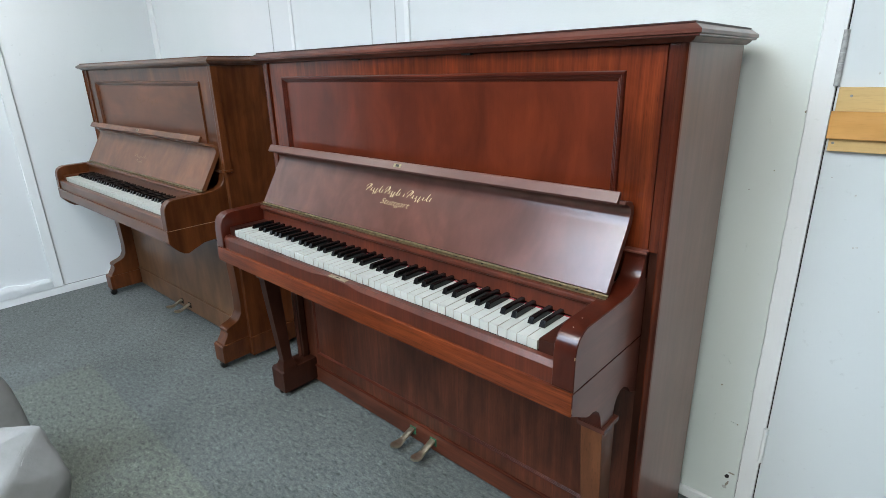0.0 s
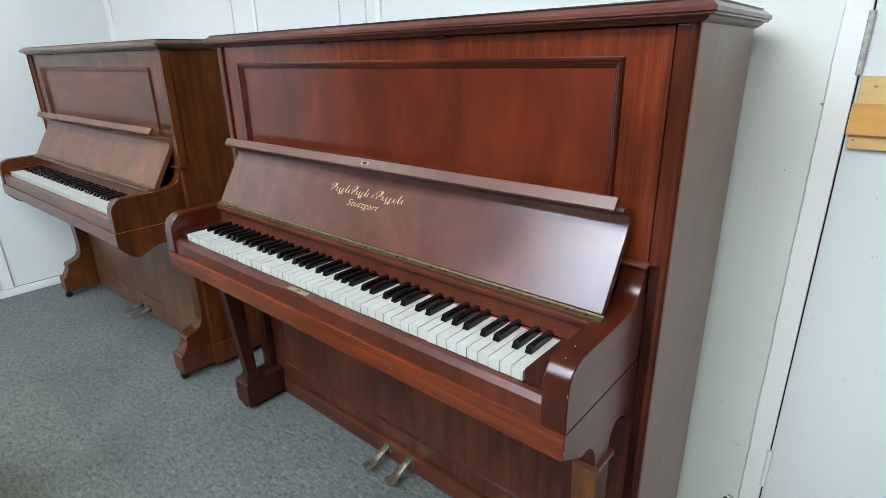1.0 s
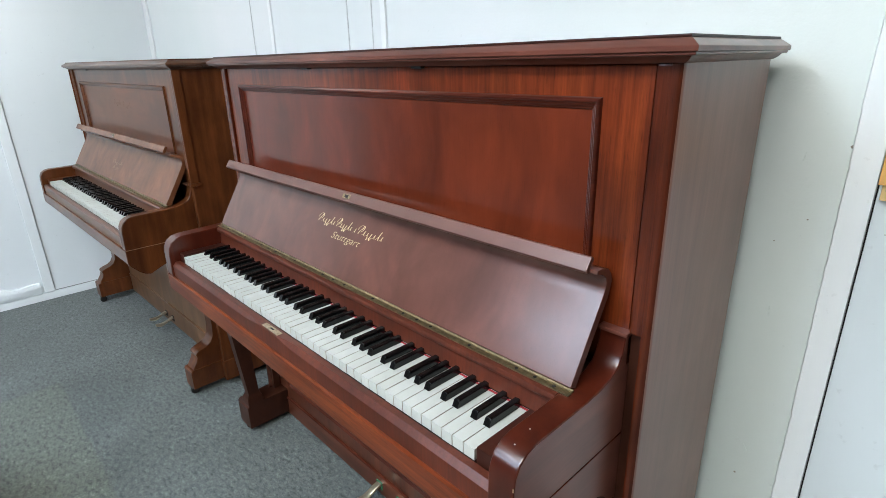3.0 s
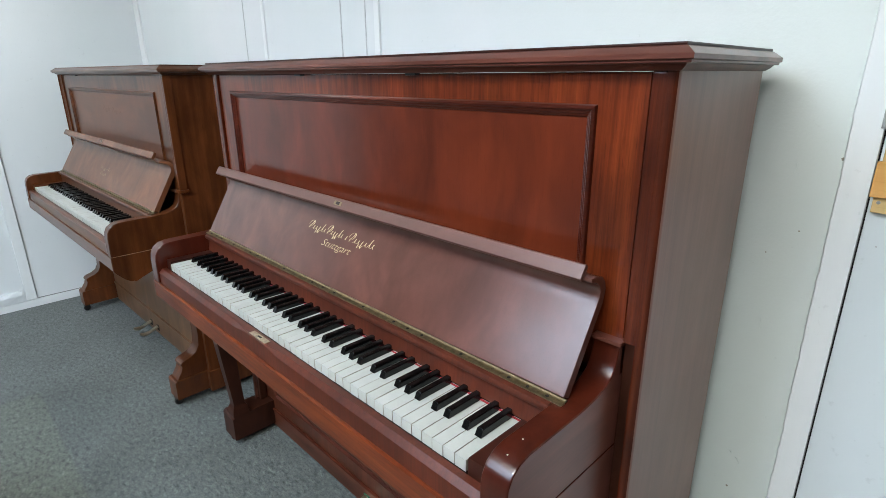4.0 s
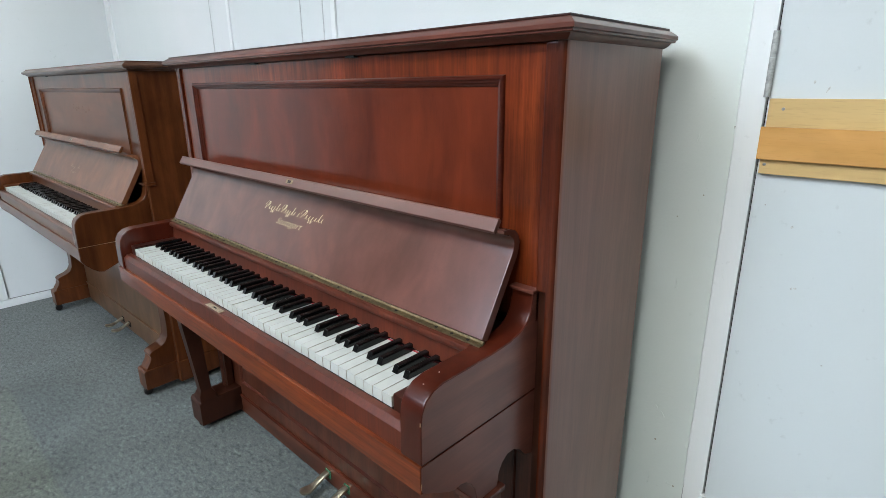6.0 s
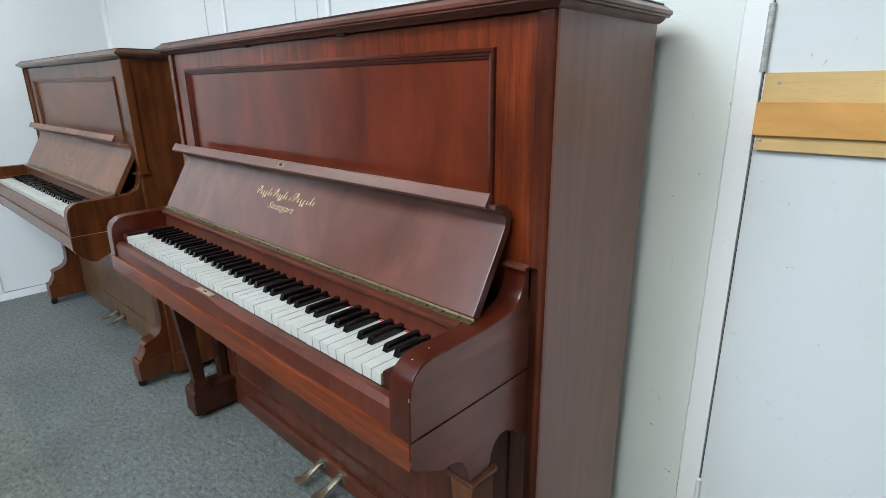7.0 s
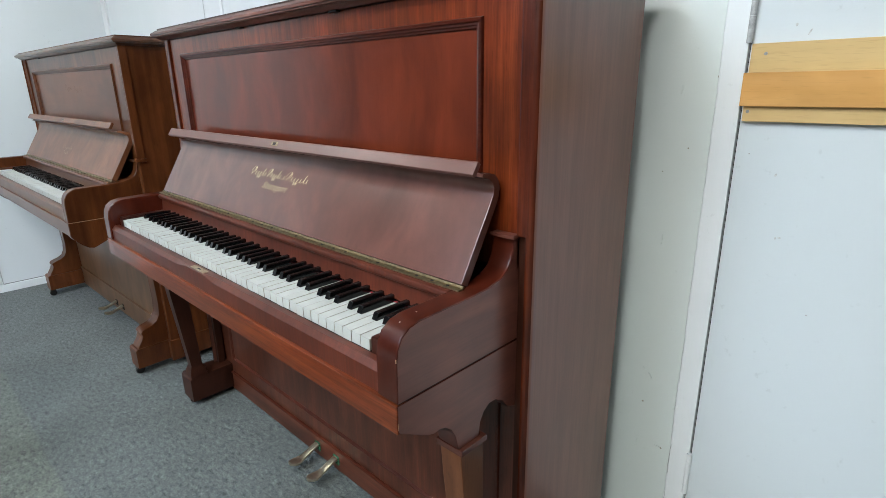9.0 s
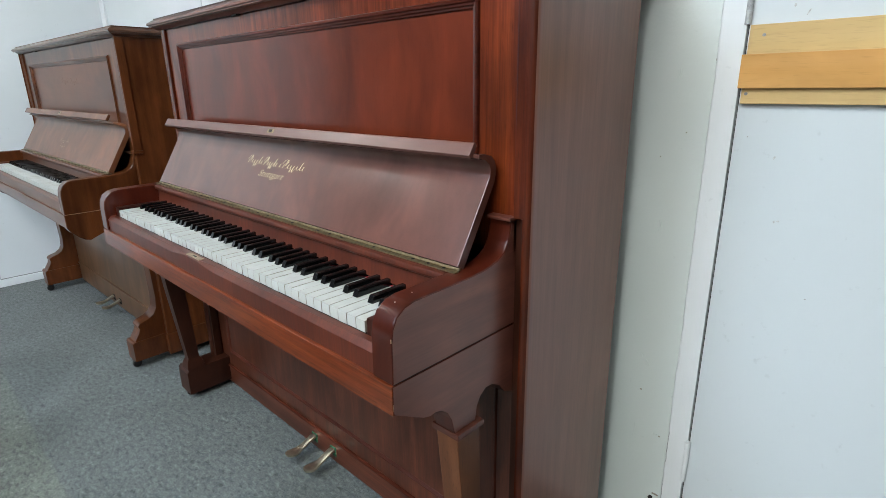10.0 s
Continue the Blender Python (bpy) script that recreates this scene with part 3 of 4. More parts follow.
def ceiling_lamps():
    # unseen panels: cool pair follows the fallboard reflection, others added to brighten
    for x, y, wide, deep, glow in ((-2.90, 0.10, 1, 1, left_fill), (-0.68, -0.42, 2.0, 1.1, diffuser_glow), (0.50, -0.30, 1, 1, right_fill), (-1.25, -1.20, 1.7, 1.8, cool_glow), (-2.15, -2.15, 1.3, 1.5, cool_glow), (0.55, -2.40, 1, 1, back_fill)):
        lamp = thing("unseen_panel", "unseen square ceiling panel, added for light", "ceiling light", pose(x, y, TOP) @ Matrix.Diagonal((wide, deep, 1, 1)), "ceiling lights")
        part("frame", lamp_frame(), white_gloss, lamp)
        part("diffuser", box(-0.3, 0.3, -0.3, 0.3, -0.02, -0.012, 0), glow, lamp, "bright opal diffuser")


def lamp_frame():
    bm = box(-0.32, 0.32, -0.32, -0.3, -0.03, 0.0)
    box(-0.32, 0.32, 0.3, 0.32, -0.03, 0.0, 0.0015, bm)
    box(-0.32, -0.3, -0.3, 0.3, -0.03, 0.0, 0.0015, bm)
    box(0.3, 0.32, -0.3, 0.3, -0.03, 0.0, 0.0015, bm)
    return bm


ceiling_lamps()


# ---- pianos ----
def smooth_step(t):
    t = min(1, max(0, t))
    return t * t * (3 - 2 * t)


def white_key_mesh(pitch, left_cut, right_cut, length, head, tall, g):
    pts = [(g, 0), (pitch - g, 0)]
    pts += [(pitch - g, head), (pitch - right_cut, head)] if right_cut else []
    pts += [(pitch - (right_cut or g), length), (left_cut or g, length)]
    pts += [(left_cut, head), (g, head)] if left_cut else []
    bm = bmesh.new()
    lo = [bm.verts.new((x, y, -tall)) for x, y in pts]
    hi = [bm.verts.new((x, y, 0)) for x, y in pts]
    bm.faces.new(hi)
    bm.faces.new(lo[::-1])
    for i in range(len(pts)):
        j = (i + 1) % len(pts)
        bm.faces.new((lo[i], lo[j], hi[j], hi[i]))
    front = [e for e in bm.edges if all(v.co.z == 0 for v in e.verts) and all(v.co.y == 0 for v in e.verts)]
    bmesh.ops.bevel(bm, geom=front, offset=0.0012, segments=2, profile=0.5, affect="EDGES")
    me = finish(bm, "white_key", ivory, 30)
    me.materials.append(key_wood)
    for f in me.polygons:
        if abs(f.normal.x) > 0.9 or f.normal.z < -0.5:
            f.material_index = 1
    return me


def black_key_mesh(length, tall=0.0128):
    bm = bmesh.new()
    w, t = 0.0066, 0.0056
    sec = [(-w, 0.0), (w, 0.0), (t, tall - 0.0015), (t - 0.0013, tall), (-t + 0.0013, tall), (-t, tall - 0.0015)]
    ends = []
    for y, k in ((0.0, 0), (length, 1)):
        ends.append([bm.verts.new((x, y + (0 if k or z == 0 else 0.0045 + 0.0020 * (z > tall - 0.001)), z)) for x, z in sec])
    for i in range(6):
        j = (i + 1) % 6
        bm.faces.new((ends[0][i], ends[0][j], ends[1][j], ends[1][i]))
    bm.faces.new(ends[0])
    bm.faces.new(ends[1][::-1])
    bmesh.ops.recalc_face_normals(bm, faces=bm.faces)
    bmesh.ops.bevel(bm, geom=[e for e in bm.edges if max(v.co.z for v in e.verts) > 0.001], offset=0.0009, segments=3, profile=0.5, affect="EDGES")
    return finish(bm, "black_key", ebony, 50)


def keyboard(root, left, front, top, pitch, length, gap):
    """Eighty-five keys from A to A, each a piece of its own."""
    head = 0.050
    bed = part("keyboard", box(left - 0.001, left + 50 * pitch + 0.001, front + 0.012, front + length, top - 0.04, top - 0.021, 0), dark_gap, root, "keyboard of white and black keys")
    names = "ABCDEFG"
    black_off = {"C": -0.0026, "D": 0.0026, "F": -0.0035, "G": 0.0, "A": 0.0035}
    meshes = {}
    black = black_key_mesh(length - head)
    rng = random.Random(5)
    for i in range(50):
        name, before = names[i % 7], names[(i - 1) % 7]
        lc = 0.0072 + black_off[before] if i > 0 and before in black_off else 0.0
        rc = 0.0072 - black_off[name] if i < 49 and name in black_off else 0.0
        key = (round(lc, 5), round(rc, 5))
        if key not in meshes:
            meshes[key] = white_key_mesh(pitch, lc, rc, length, head, 0.0195, gap)
        share("white_key", meshes[key], bed, pose(left + i * pitch, front + rng.uniform(-0.0004, 0.0004), top + rng.uniform(-0.0005, 0.0004)))
        if i < 49 and name in black_off:
            share("black_key", black, bed, pose(left + (i + 1) * pitch + black_off[name], front + head + rng.uniform(-0.0004, 0.0004), top + rng.uniform(-0.0004, 0.0004)))
    part("felt_strip", box(left, left + 50 * pitch, front + length - 0.006, front + length - 0.002, top - 0.0012, top + 0.0010, 0), red_felt, bed, "red felt strip behind the keys")
    return bed


LID = ((-0.02, 0.0), (0.003, 0.0), (0.006, 0.0015), (0.011, 0.0045), (0.0145, 0.0085), (0.0215, 0.0090), (0.0225, 0.0100), (0.0225, 0.0125), (0.0250, 0.0130), (0.0262, 0.0140), (0.0262, 0.0195), (0.0252, 0.0208), (0.0125, 0.0290), (0.010, 0.0298), (-0.02, 0.0298))
PANEL = ((-0.002, 0.0), (0.0, 0.0045), (0.002, 0.0060), (0.005, 0.0055), (0.007, 0.0028), (0.010, 0.0016), (0.012, -0.001), (0.0145, -0.002), (0.0160, -0.004), (0.0165, -0.007), (-0.002, -0.007))


def flowing_marks(root, label, words, colour, place):
    """Gilt flourish: slanting looped ribbons, with no letters in them. words: start, foot, length and height of each group of strokes, and its small loops."""
    rng = random.Random(11)

    def ribbon(bm, pts, size):
        for (x0, y0), (x1, y1) in zip(pts, pts[1:]):
            way = Vector((x1 - x0, y1 - y0)).normalized()
            w = size * (0.028 + 0.032 * max(0.0, -way.y) ** 1.5)
            bm.faces.new([bm.verts.new(place(x, y)) for x, y in ((x0 - w, y0), (x0 + w, y0), (x1 + w, y1), (x1 - w, y1))])

    for a0, v0, length, size, loops in words:
        bm = bmesh.new()
        lean, step = 0.55, length / (loops + 1.7)
        stem = [(a0 + step * (0.75 + 0.18 * math.sin(6.0 * f)) + lean * size * (1 - f), v0 + size * (1 - f)) for f in (i / 14 for i in range(15))]
        bowl = [(a0 + step * (0.62 + 0.72 * math.cos(g)) + lean * size * (0.62 + 0.42 * math.sin(g)), v0 + size * (0.62 + 0.42 * math.sin(g))) for g in (3.7 - 0.25 * i for i in range(20))]
        if loops > 1:
            ribbon(bm, stem, size)
            ribbon(bm, bowl, size)
        pts = []
        for k in range(loops):
            high = size * (0.95 if k == loops - 2 and loops > 3 else rng.uniform(0.44, 0.52))
            low = -0.35 * size if loops > 4 and k == 2 else 0.0
            for i in range(20):
                f = i / 20
                v = low + (high - low) * (0.5 - 0.5 * math.cos(2 * math.pi * f))
                u = step * (k + 1.6 + f + 0.24 * math.sin(2 * math.pi * f))
                pts.append((a0 + u + lean * v, v0 + v))
        ribbon(bm, pts, size)
        part("gilt_flourish", bm, colour, root, label, 0)


def gilt_word(root, text, a0, v0, length, size, colour, place):
    """A slanting gilt word along the fallboard."""
    curve = bpy.data.curves.new("gilt_word", "FONT")
    curve.body, curve.shear, curve.resolution_u, curve.offset = text, 0.45, 3, -0.016
    flat = bpy.data.objects.new("gilt_word", curve)
    scene.collection.objects.link(flat)
    dg = bpy.context.evaluated_depsgraph_get()
    me = bpy.data.meshes.new_from_object(flat.evaluated_get(dg))
    bpy.data.objects.remove(flat)
    wide = max(v.co.x for v in me.vertices)
    tall = max(v.co.y for v in me.vertices)
    for v in me.vertices:
        v.co = place(a0 + v.co.x / wide * length, v0 + v.co.y / tall * size)
    me.materials.clear()
    me.materials.append(colour)
    ob = new("gilt_word", me)
    ob.parent = root
    return tagged(ob, "slanting gilt city name")


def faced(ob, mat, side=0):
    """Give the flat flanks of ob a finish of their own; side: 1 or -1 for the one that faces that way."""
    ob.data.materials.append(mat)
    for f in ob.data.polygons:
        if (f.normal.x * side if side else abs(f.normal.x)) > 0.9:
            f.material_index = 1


def board_mesh(profile, x0, x1, radius, lean):
    """The fallboard: its profile pushed along x, its upper corners rounded off where radius is given."""
    if not radius:
        return prism(profile, x0, x1, "x", 0.0015, 2, angle=60.0)
    top = max(z for y, z in profile)
    bm = bmesh.new()
    steps = [radius * (1 - math.cos(math.pi / 2 * i / 8)) for i in range(9)]
    rings = []
    for x, e in [(x0 + e, e) for e in steps] + [(x1 - e, e) for e in steps[::-1]]:
        limit = top - radius + math.sqrt(max(0.0, radius ** 2 - (radius - e) ** 2))
        half = len(profile) // 2
        ring = []
        for i, (y, z) in enumerate(profile):
            side = sorted((q, p) for p, q in (profile[:half] if i < half else profile[half:]))
            low = min(z, limit)
            ring.append(bm.verts.new((x, float(np.interp(low, [q for q, p in side], [p for q, p in side])), low)))
        rings.append(ring)
    k = len(profile)
    for lo, hi in zip(rings, rings[1:]):
        for i in range(k):
            bm.faces.new((lo[i], lo[(i + 1) % k], hi[(i + 1) % k], hi[i]))
    bm.faces.new(rings[0])
    bm.faces.new(rings[-1][::-1])
    return bm


def upright(P):
    """An upright piano. Its origin is the foot of the case's front corner at the treble end; x runs to the treble, y to the wall."""
    V, H, F = P["mats"]
    flank, slip_mat = P["flank"], P["slip_mat"]
    W = P["width"]
    root = thing("upright_piano", P["label"], "piano", P["pose"], "upright pianos")
    depth, top = P["depth"], P["case_top"]
    mid = -W / 2

    # case
    for s in (1, -1):
        x0, x1 = (mid + s * (W / 2 - P["side_thick"]), mid + s * W / 2)
        r, ring = P["corner"], [(x0, depth), (x0, 0.0)]
        ring += [(x1 - s * (r - r * math.sin(a)), r - r * math.cos(a)) for a in (math.pi / 2 * k / 6 for k in range(7))] + [(x1, depth)]
        panel = part("side_panel", prism(ring, 0.03, top, "z", 0), P["edge_mat"], root)
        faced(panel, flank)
        part("side_lining", box(min(x0, x0 - s * 0.012), max(x0, x0 - s * 0.012), 0.040, depth - 0.004, 0.05, top, 0), V, root)
        xi = x0
        xj = mid + s * (W / 2 - P["post"])
        bm = box(min(xi, xj), max(xi, xj), 0.0005, 0.03, P["cap_z"], top, 0.004)
        part("corner_bead", bm, P["edge_mat"], root)
        gx = mid + s * (W / 2 - 0.0375)
        part("groove_back", box(min(xj, gx), max(xj, gx), 0.0115, 0.03, P["cap_z"], top, 0), P["edge_mat"], root)
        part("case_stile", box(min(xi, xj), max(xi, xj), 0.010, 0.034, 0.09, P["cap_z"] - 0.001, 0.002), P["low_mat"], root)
        if P["pilaster"]:
            o0, o1 = mid + s * W / 2, mid + s * (W / 2 + 0.006)
            pil = part("pilaster", box(min(o0, o1), max(o0, o1), -0.006, 0.022, P["cap_z"] + 0.008, top, 0.004), V, root, "rounded corner strip")
            part("pilaster_foot", box(min(o0 - s * 0.02, o1 + s * 0.003), max(o0 - s * 0.02, o1 + s * 0.003), -0.010, 0.026, P["cap_z"] - 0.002, P["cap_z"] + 0.010, 0.002), V, pil)
    part("back_panel", box(-W + 0.03, -0.03, depth - 0.03, depth - 0.004, 0.05, top, 0), H, root)
    part("bottom_board", box(-W + 0.03, -0.03, 0.05, depth - 0.03, 0.05, 0.08, 0), H, root)

    # lid with its moulded edge
    lid = part("lid", sweep_corner([(o, top + z) for o, z in LID], [(-W, depth), (-W, 0.0), (0.0, 0.0), (0.0, depth)]), P["lid_mat"], root, "moulded lid", 25)
    part("lid_board", box(-W - 0.010, 0.010, -0.010, depth, top + 0.0298, top + 0.0338, 0.0012), P["stile_mat"], lid)
    part("lid_underside", box(-W + 0.019, -0.019, 0.019, depth, top + 0.002, top + 0.0295, 0), H, lid)
    for x in P["catches"]:
        part("lid_catch", box(x - 0.014, x + 0.014, -0.003, 0.012, top - 0.004, top + 0.0, 0.001), black_iron, root, "small black lid catch")

    # upper front with its sunk panel
    fx0, fx1, fz0 = -W + 0.037, -0.037, 0.80
    px0, px1, pz1, pz0 = P["panel"]
    frame_y = 0.007
    fr = part("upper_front", holed(fx0, fx1, fz0, top - 0.0006, px0 + 0.004, px1 - 0.004, pz0 + 0.004, pz1 - 0.004, frame_y, frame_y + 0.022, 0.0025), P["frame_mat"], root)
    part("panel_moulding", picture_frame(px0, px1, pz0, pz1, frame_y, PANEL), H, fr, "", 25)
    part("sunk_panel", box(px0 + 0.01, px1 - 0.01, frame_y + 0.0055, frame_y + 0.02, pz0 + 0.01, pz1 - 0.01, 0), P["panel_mat"], fr)

    # arms with key blocks, brackets below
    ao, ai = P["arm_outer"], P["arm_inner"]
    for s in (1, -1):
        xa, xb = (ao, ai) if s > 0 else (-W - ao, -W - ai)
        arm = part("arm", prism(P["arm_profile"], min(xa, xb), max(xa, xb), "x", 0.004, 3), V, root, "rounded arm")
        faced(arm, P["arm_flank"], s)
        bm = prism(P["bracket_profile"], min(xa, xb), max(xa, xb), "x", 0.002, 2)
        faced(part("bracket", bm, V, root, "scalloped bracket"), P["arm_flank"], s)
        joint_z = P["joint_z"]
        part("joint_groove", box(min(xa, xb) + 0.002, max(xa, xb) - 0.002, P["arm_front"] + 0.003, 0.0, joint_z - 0.004, joint_z + 0.004, 0), P["joint_mat"], arm, "thin groove")
        kx = P["key_left"] - 0.0015 if s < 0 else P["key_left"] + 50 * P["pitch"] + 0.0015
        part("key_block", box(min(xb, kx), max(xb, kx), P["key_front"] + 0.001, P["name_y"] + 0.01, P["key_top"] - 0.045, P["key_top"] + 0.006, 0.003), P["stile_mat"], root, "small wooden block beside the keys")
        cx = -0.031 if s > 0 else -W + 0.031
        part("cap_moulding", box(min(cx, cx - s * 0.050), max(cx, cx - s * 0.050), -0.010, 0.012, P["cap_z"] - 0.004, P["cap_z"] + 0.003, 0.0025), P["lid_mat"], root, "thin moulded cap")
    for x, y, z, d in P["chips"]:
        part("edge_chip", box(x - 0.0008, x + 0.0006, y - 0.0006, y + 0.0008, z - d / 2, z + d / 2, 0.0004), raw_patch, root, "pale chip in the polish")
    for x, y in P["dots"]:
        part("pale_speck", lathe(((0.0012, 0), (0.0012, 0.0005)), pose(x, y, P["arm_top"](y)), 8), ivory, root, "tiny pale speck on the arm")

    # key bed, front rail and key slip
    fy = P["arm_front"]
    part("key_bed", box(-W - ai, ai, fy + 0.02, 0.045, P["rail_z0"] + 0.006, P["joint_z"] - 0.004, 0.002), H, root)
    part("front_rail", box(-W - ao + 0.0012, ao - 0.0012, fy - 0.0015, fy + 0.02, P["rail_z0"], P["joint_z"], 0.002), P["rail_mat"], root, "plain rail under the keys")
    bm = bmesh.new()
    sx0, sx1, n = -W - ai + 0.0005, ai - 0.0005, 80
    rings = []
    for i in range(n + 1):
        x = sx0 + (sx1 - sx0) * i / n
        k = smooth_step((abs(x + 0.737) - 0.030) / 0.085) if P["wavy"] else 0.5
        drop, cut = 0.0015 + 0.0080 * k, 0.002 + 0.0070 * k
        y0, y1, z1 = fy + 0.006, P["key_front"] - 0.0025, P["key_top"] - 0.019
        sec = [(y0, P["joint_z"]), (y1, P["joint_z"]), (y1, z1), (y0 + cut, z1), (y0 + 0.0003, z1 - drop), (y0, z1 - drop - 0.0006)]
        rings.append([bm.verts.new((x, y, z)) for y, z in sec])
    for lo, hi in zip(rings, rings[1:]):
        for j in range(6):
            bm.faces.new((lo[j], lo[(j + 1) % 6], hi[(j + 1) % 6], hi[j]))
    bm.faces.new(rings[0])
    bm.faces.new(rings[-1][::-1])
    slip = part("key_slip", bm, slip_mat, root, "slip with a wavy bevelled top", 18)
    if P["wavy"]:
        keeper = box(-0.036, 0.036, -0.0065, 0.0065, -0.002, 0.0012, 0.0008)
        ob = part("lock_keeper", keeper, keeper_metal, slip, "pale worn plate for the lock")
        ob.matrix_basis = pose(-0.727, fy + 0.0145, P["key_top"] - 0.0188, 0)
        part("keeper_slot", box(-0.007, 0.009, -0.002, 0.002, 0.0, 0.0014, 0), dark_gap, ob, "dark slot")

    keyboard(root, P["key_left"], P["key_front"], P["key_top"], P["pitch"], P["name_y"] - P["key_front"] + 0.004, P["key_gap"])

    # name board, hinge and open fallboard
    ny, kt = P["name_y"], P["key_top"]
    hz = P["hinge_z"]
    name = [(ny, kt + 0.005), (ny + 0.002, kt + 0.022), (ny + 0.003, hz - 0.021), (ny + 0.001, hz - 0.0195), (ny - 0.0045, hz - 0.0165), (ny - 0.0062, hz - 0.0125), (ny - 0.0062, hz - 0.0085), (ny - 0.0045, hz - 0.0050), (ny - 0.001, hz - 0.0034), (ny + 0.012, hz - 0.003), (ny + 0.05, hz - 0.003), (ny + 0.05, kt + 0.005)]
    part("name_board", prism(name, -W - ai + 0.0003, ai - 0.0003, "x", 0.001), slip_mat, root, "moulded strip behind the keys")
    by, bz = P["board_foot"]
    lean = math.atan2(P["board_top"][0] - by, P["board_top"][1] - bz)
    bx0, bx1 = P["board_x"]
    hinge = part("piano_hinge", box(bx0 - 0.004, bx1 + 0.004, by - 0.0120, by - 0.001, hz - 0.003, hz - 0.0005, 0.0006), brass, root, "long aged brass hinge")
    part("hinge_pin", tube([(bx0 - 0.004, by + 0.0005, hz + 0.001), (bx1 + 0.004, by + 0.0005, hz + 0.001)], 0.0026, 10), brass, hinge)
    for d in (0.025, 0.061, 0.098, 0.203, 0.303, 0.343, 0.384, 0.484, 0.590, 0.637, 0.681, 0.813, 0.915, 0.955, 0.996, 1.100, 1.182, 1.219, 1.256):
        for x in (bx1 - d,):
            part("screw", lathe(((0.0030, 0), (0.0030, 0.0007)), pose(x, by - 0.0058, hz - 0.0006), 8), dark_gap, hinge, "dark screw hole")
    part("recess_floor", box(-W + 0.04, -0.04, ny + 0.052, 0.006, 0.770, 0.782, 0), P["stile_mat"], root)
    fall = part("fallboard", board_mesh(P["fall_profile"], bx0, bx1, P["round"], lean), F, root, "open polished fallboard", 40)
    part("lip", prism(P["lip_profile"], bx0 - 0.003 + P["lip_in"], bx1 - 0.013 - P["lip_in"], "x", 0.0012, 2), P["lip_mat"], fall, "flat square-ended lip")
    lx, ly, lz = P["lock"]
    nrm = P["lip_tilt"]
    lock = part("lock_plate", box(-0.014, 0.014, -0.0008, 0.0005, -0.005, 0.005, 0.0015), brass, fall, "brass lock plate")
    lock.matrix_basis = pose(lx, ly, lz, nrm)
    part("keyhole", box(-0.0055, 0.0070, -0.0014, 0.0, -0.0035, 0.0035, 0), dark_gap, lock, "dark slot")
    up = Vector((0, math.sin(lean), math.cos(lean)))
    out = Vector((0, -math.cos(lean), math.sin(lean)))
    foot = Vector((0, by, bz))
    place = lambda a, b: Vector((a, 0, 0)) + foot + up * b + out * 0.0006
    flowing_marks(fall, P["marks_label"], P["marks"], P["marks_mat"], place)

    if P["panel_marks"]:
        flowing_marks(fr, "faint worn gilt flourish", P["panel_marks"], faint_gold, lambda a, b: Vector((a, frame_y + 0.0048, b)))
    if P["word"]:
        gilt_word(fall, *P["word"], P["marks_mat"], place)

    P["lower"](root, P)
    return root


def pedal(root, x, y, z, reach, drop, felt):
    """A brass foot pedal in a slot, felted or blacked in to paint its shade."""
    slot = part("pedal_slot", box(x - 0.0145, x + 0.0145, y - 0.0025, y + 0.006, z - 0.018, z + 0.0115, 0.003), felt, root, "pedal slot, felted or blacked in")
    bm = bmesh.new()
    n = 12
    rings = []
    for i in range(n + 1):
        t = i / n
        yy = y + 0.02 - (reach + 0.02) * t
        w = 0.0105 + 0.0065 * smooth_step((t - 0.55) / 0.3) - (0.010 * smooth_step((t - 0.9) / 0.1))
        zz = z + 0.006 - drop * smooth_step((t - 0.15) / 0.6) + 0.004 * smooth_step((t - 0.8) / 0.2)
        h = 0.006
        rings.append([bm.verts.new((x + a, yy, zz + b)) for a, b in ((-w, -h), (w, -h), (w, 0.0), (w * 0.6, 0.0028), (-w * 0.6, 0.0028), (-w, 0.0))])
    for lo, hi in zip(rings, rings[1:]):
        for j in range(6):
            bm.faces.new((lo[j], lo[(j + 1) % 6], hi[(j + 1) % 6], hi[j]))
    bm.faces.new(rings[0])
    bm.faces.new(rings[-1][::-1])
    part("pedal", bm, pedal_brass, root, "worn brass pedal", 50)


def caster(root, x, y, low):
    c = part("caster", lathe(((0.014, -0.009), (0.017, -0.005), (0.017, 0.005), (0.014, 0.009)), pose(x, y, 0.0175 + low, 0, 90, 0), 16), black_iron, root, "small black caster wheel")
    part("caster_plate", box(x - 0.013, x + 0.013, y - 0.013, y + 0.013, 0.029 + low, 0.039, 0.001), black_iron, c)


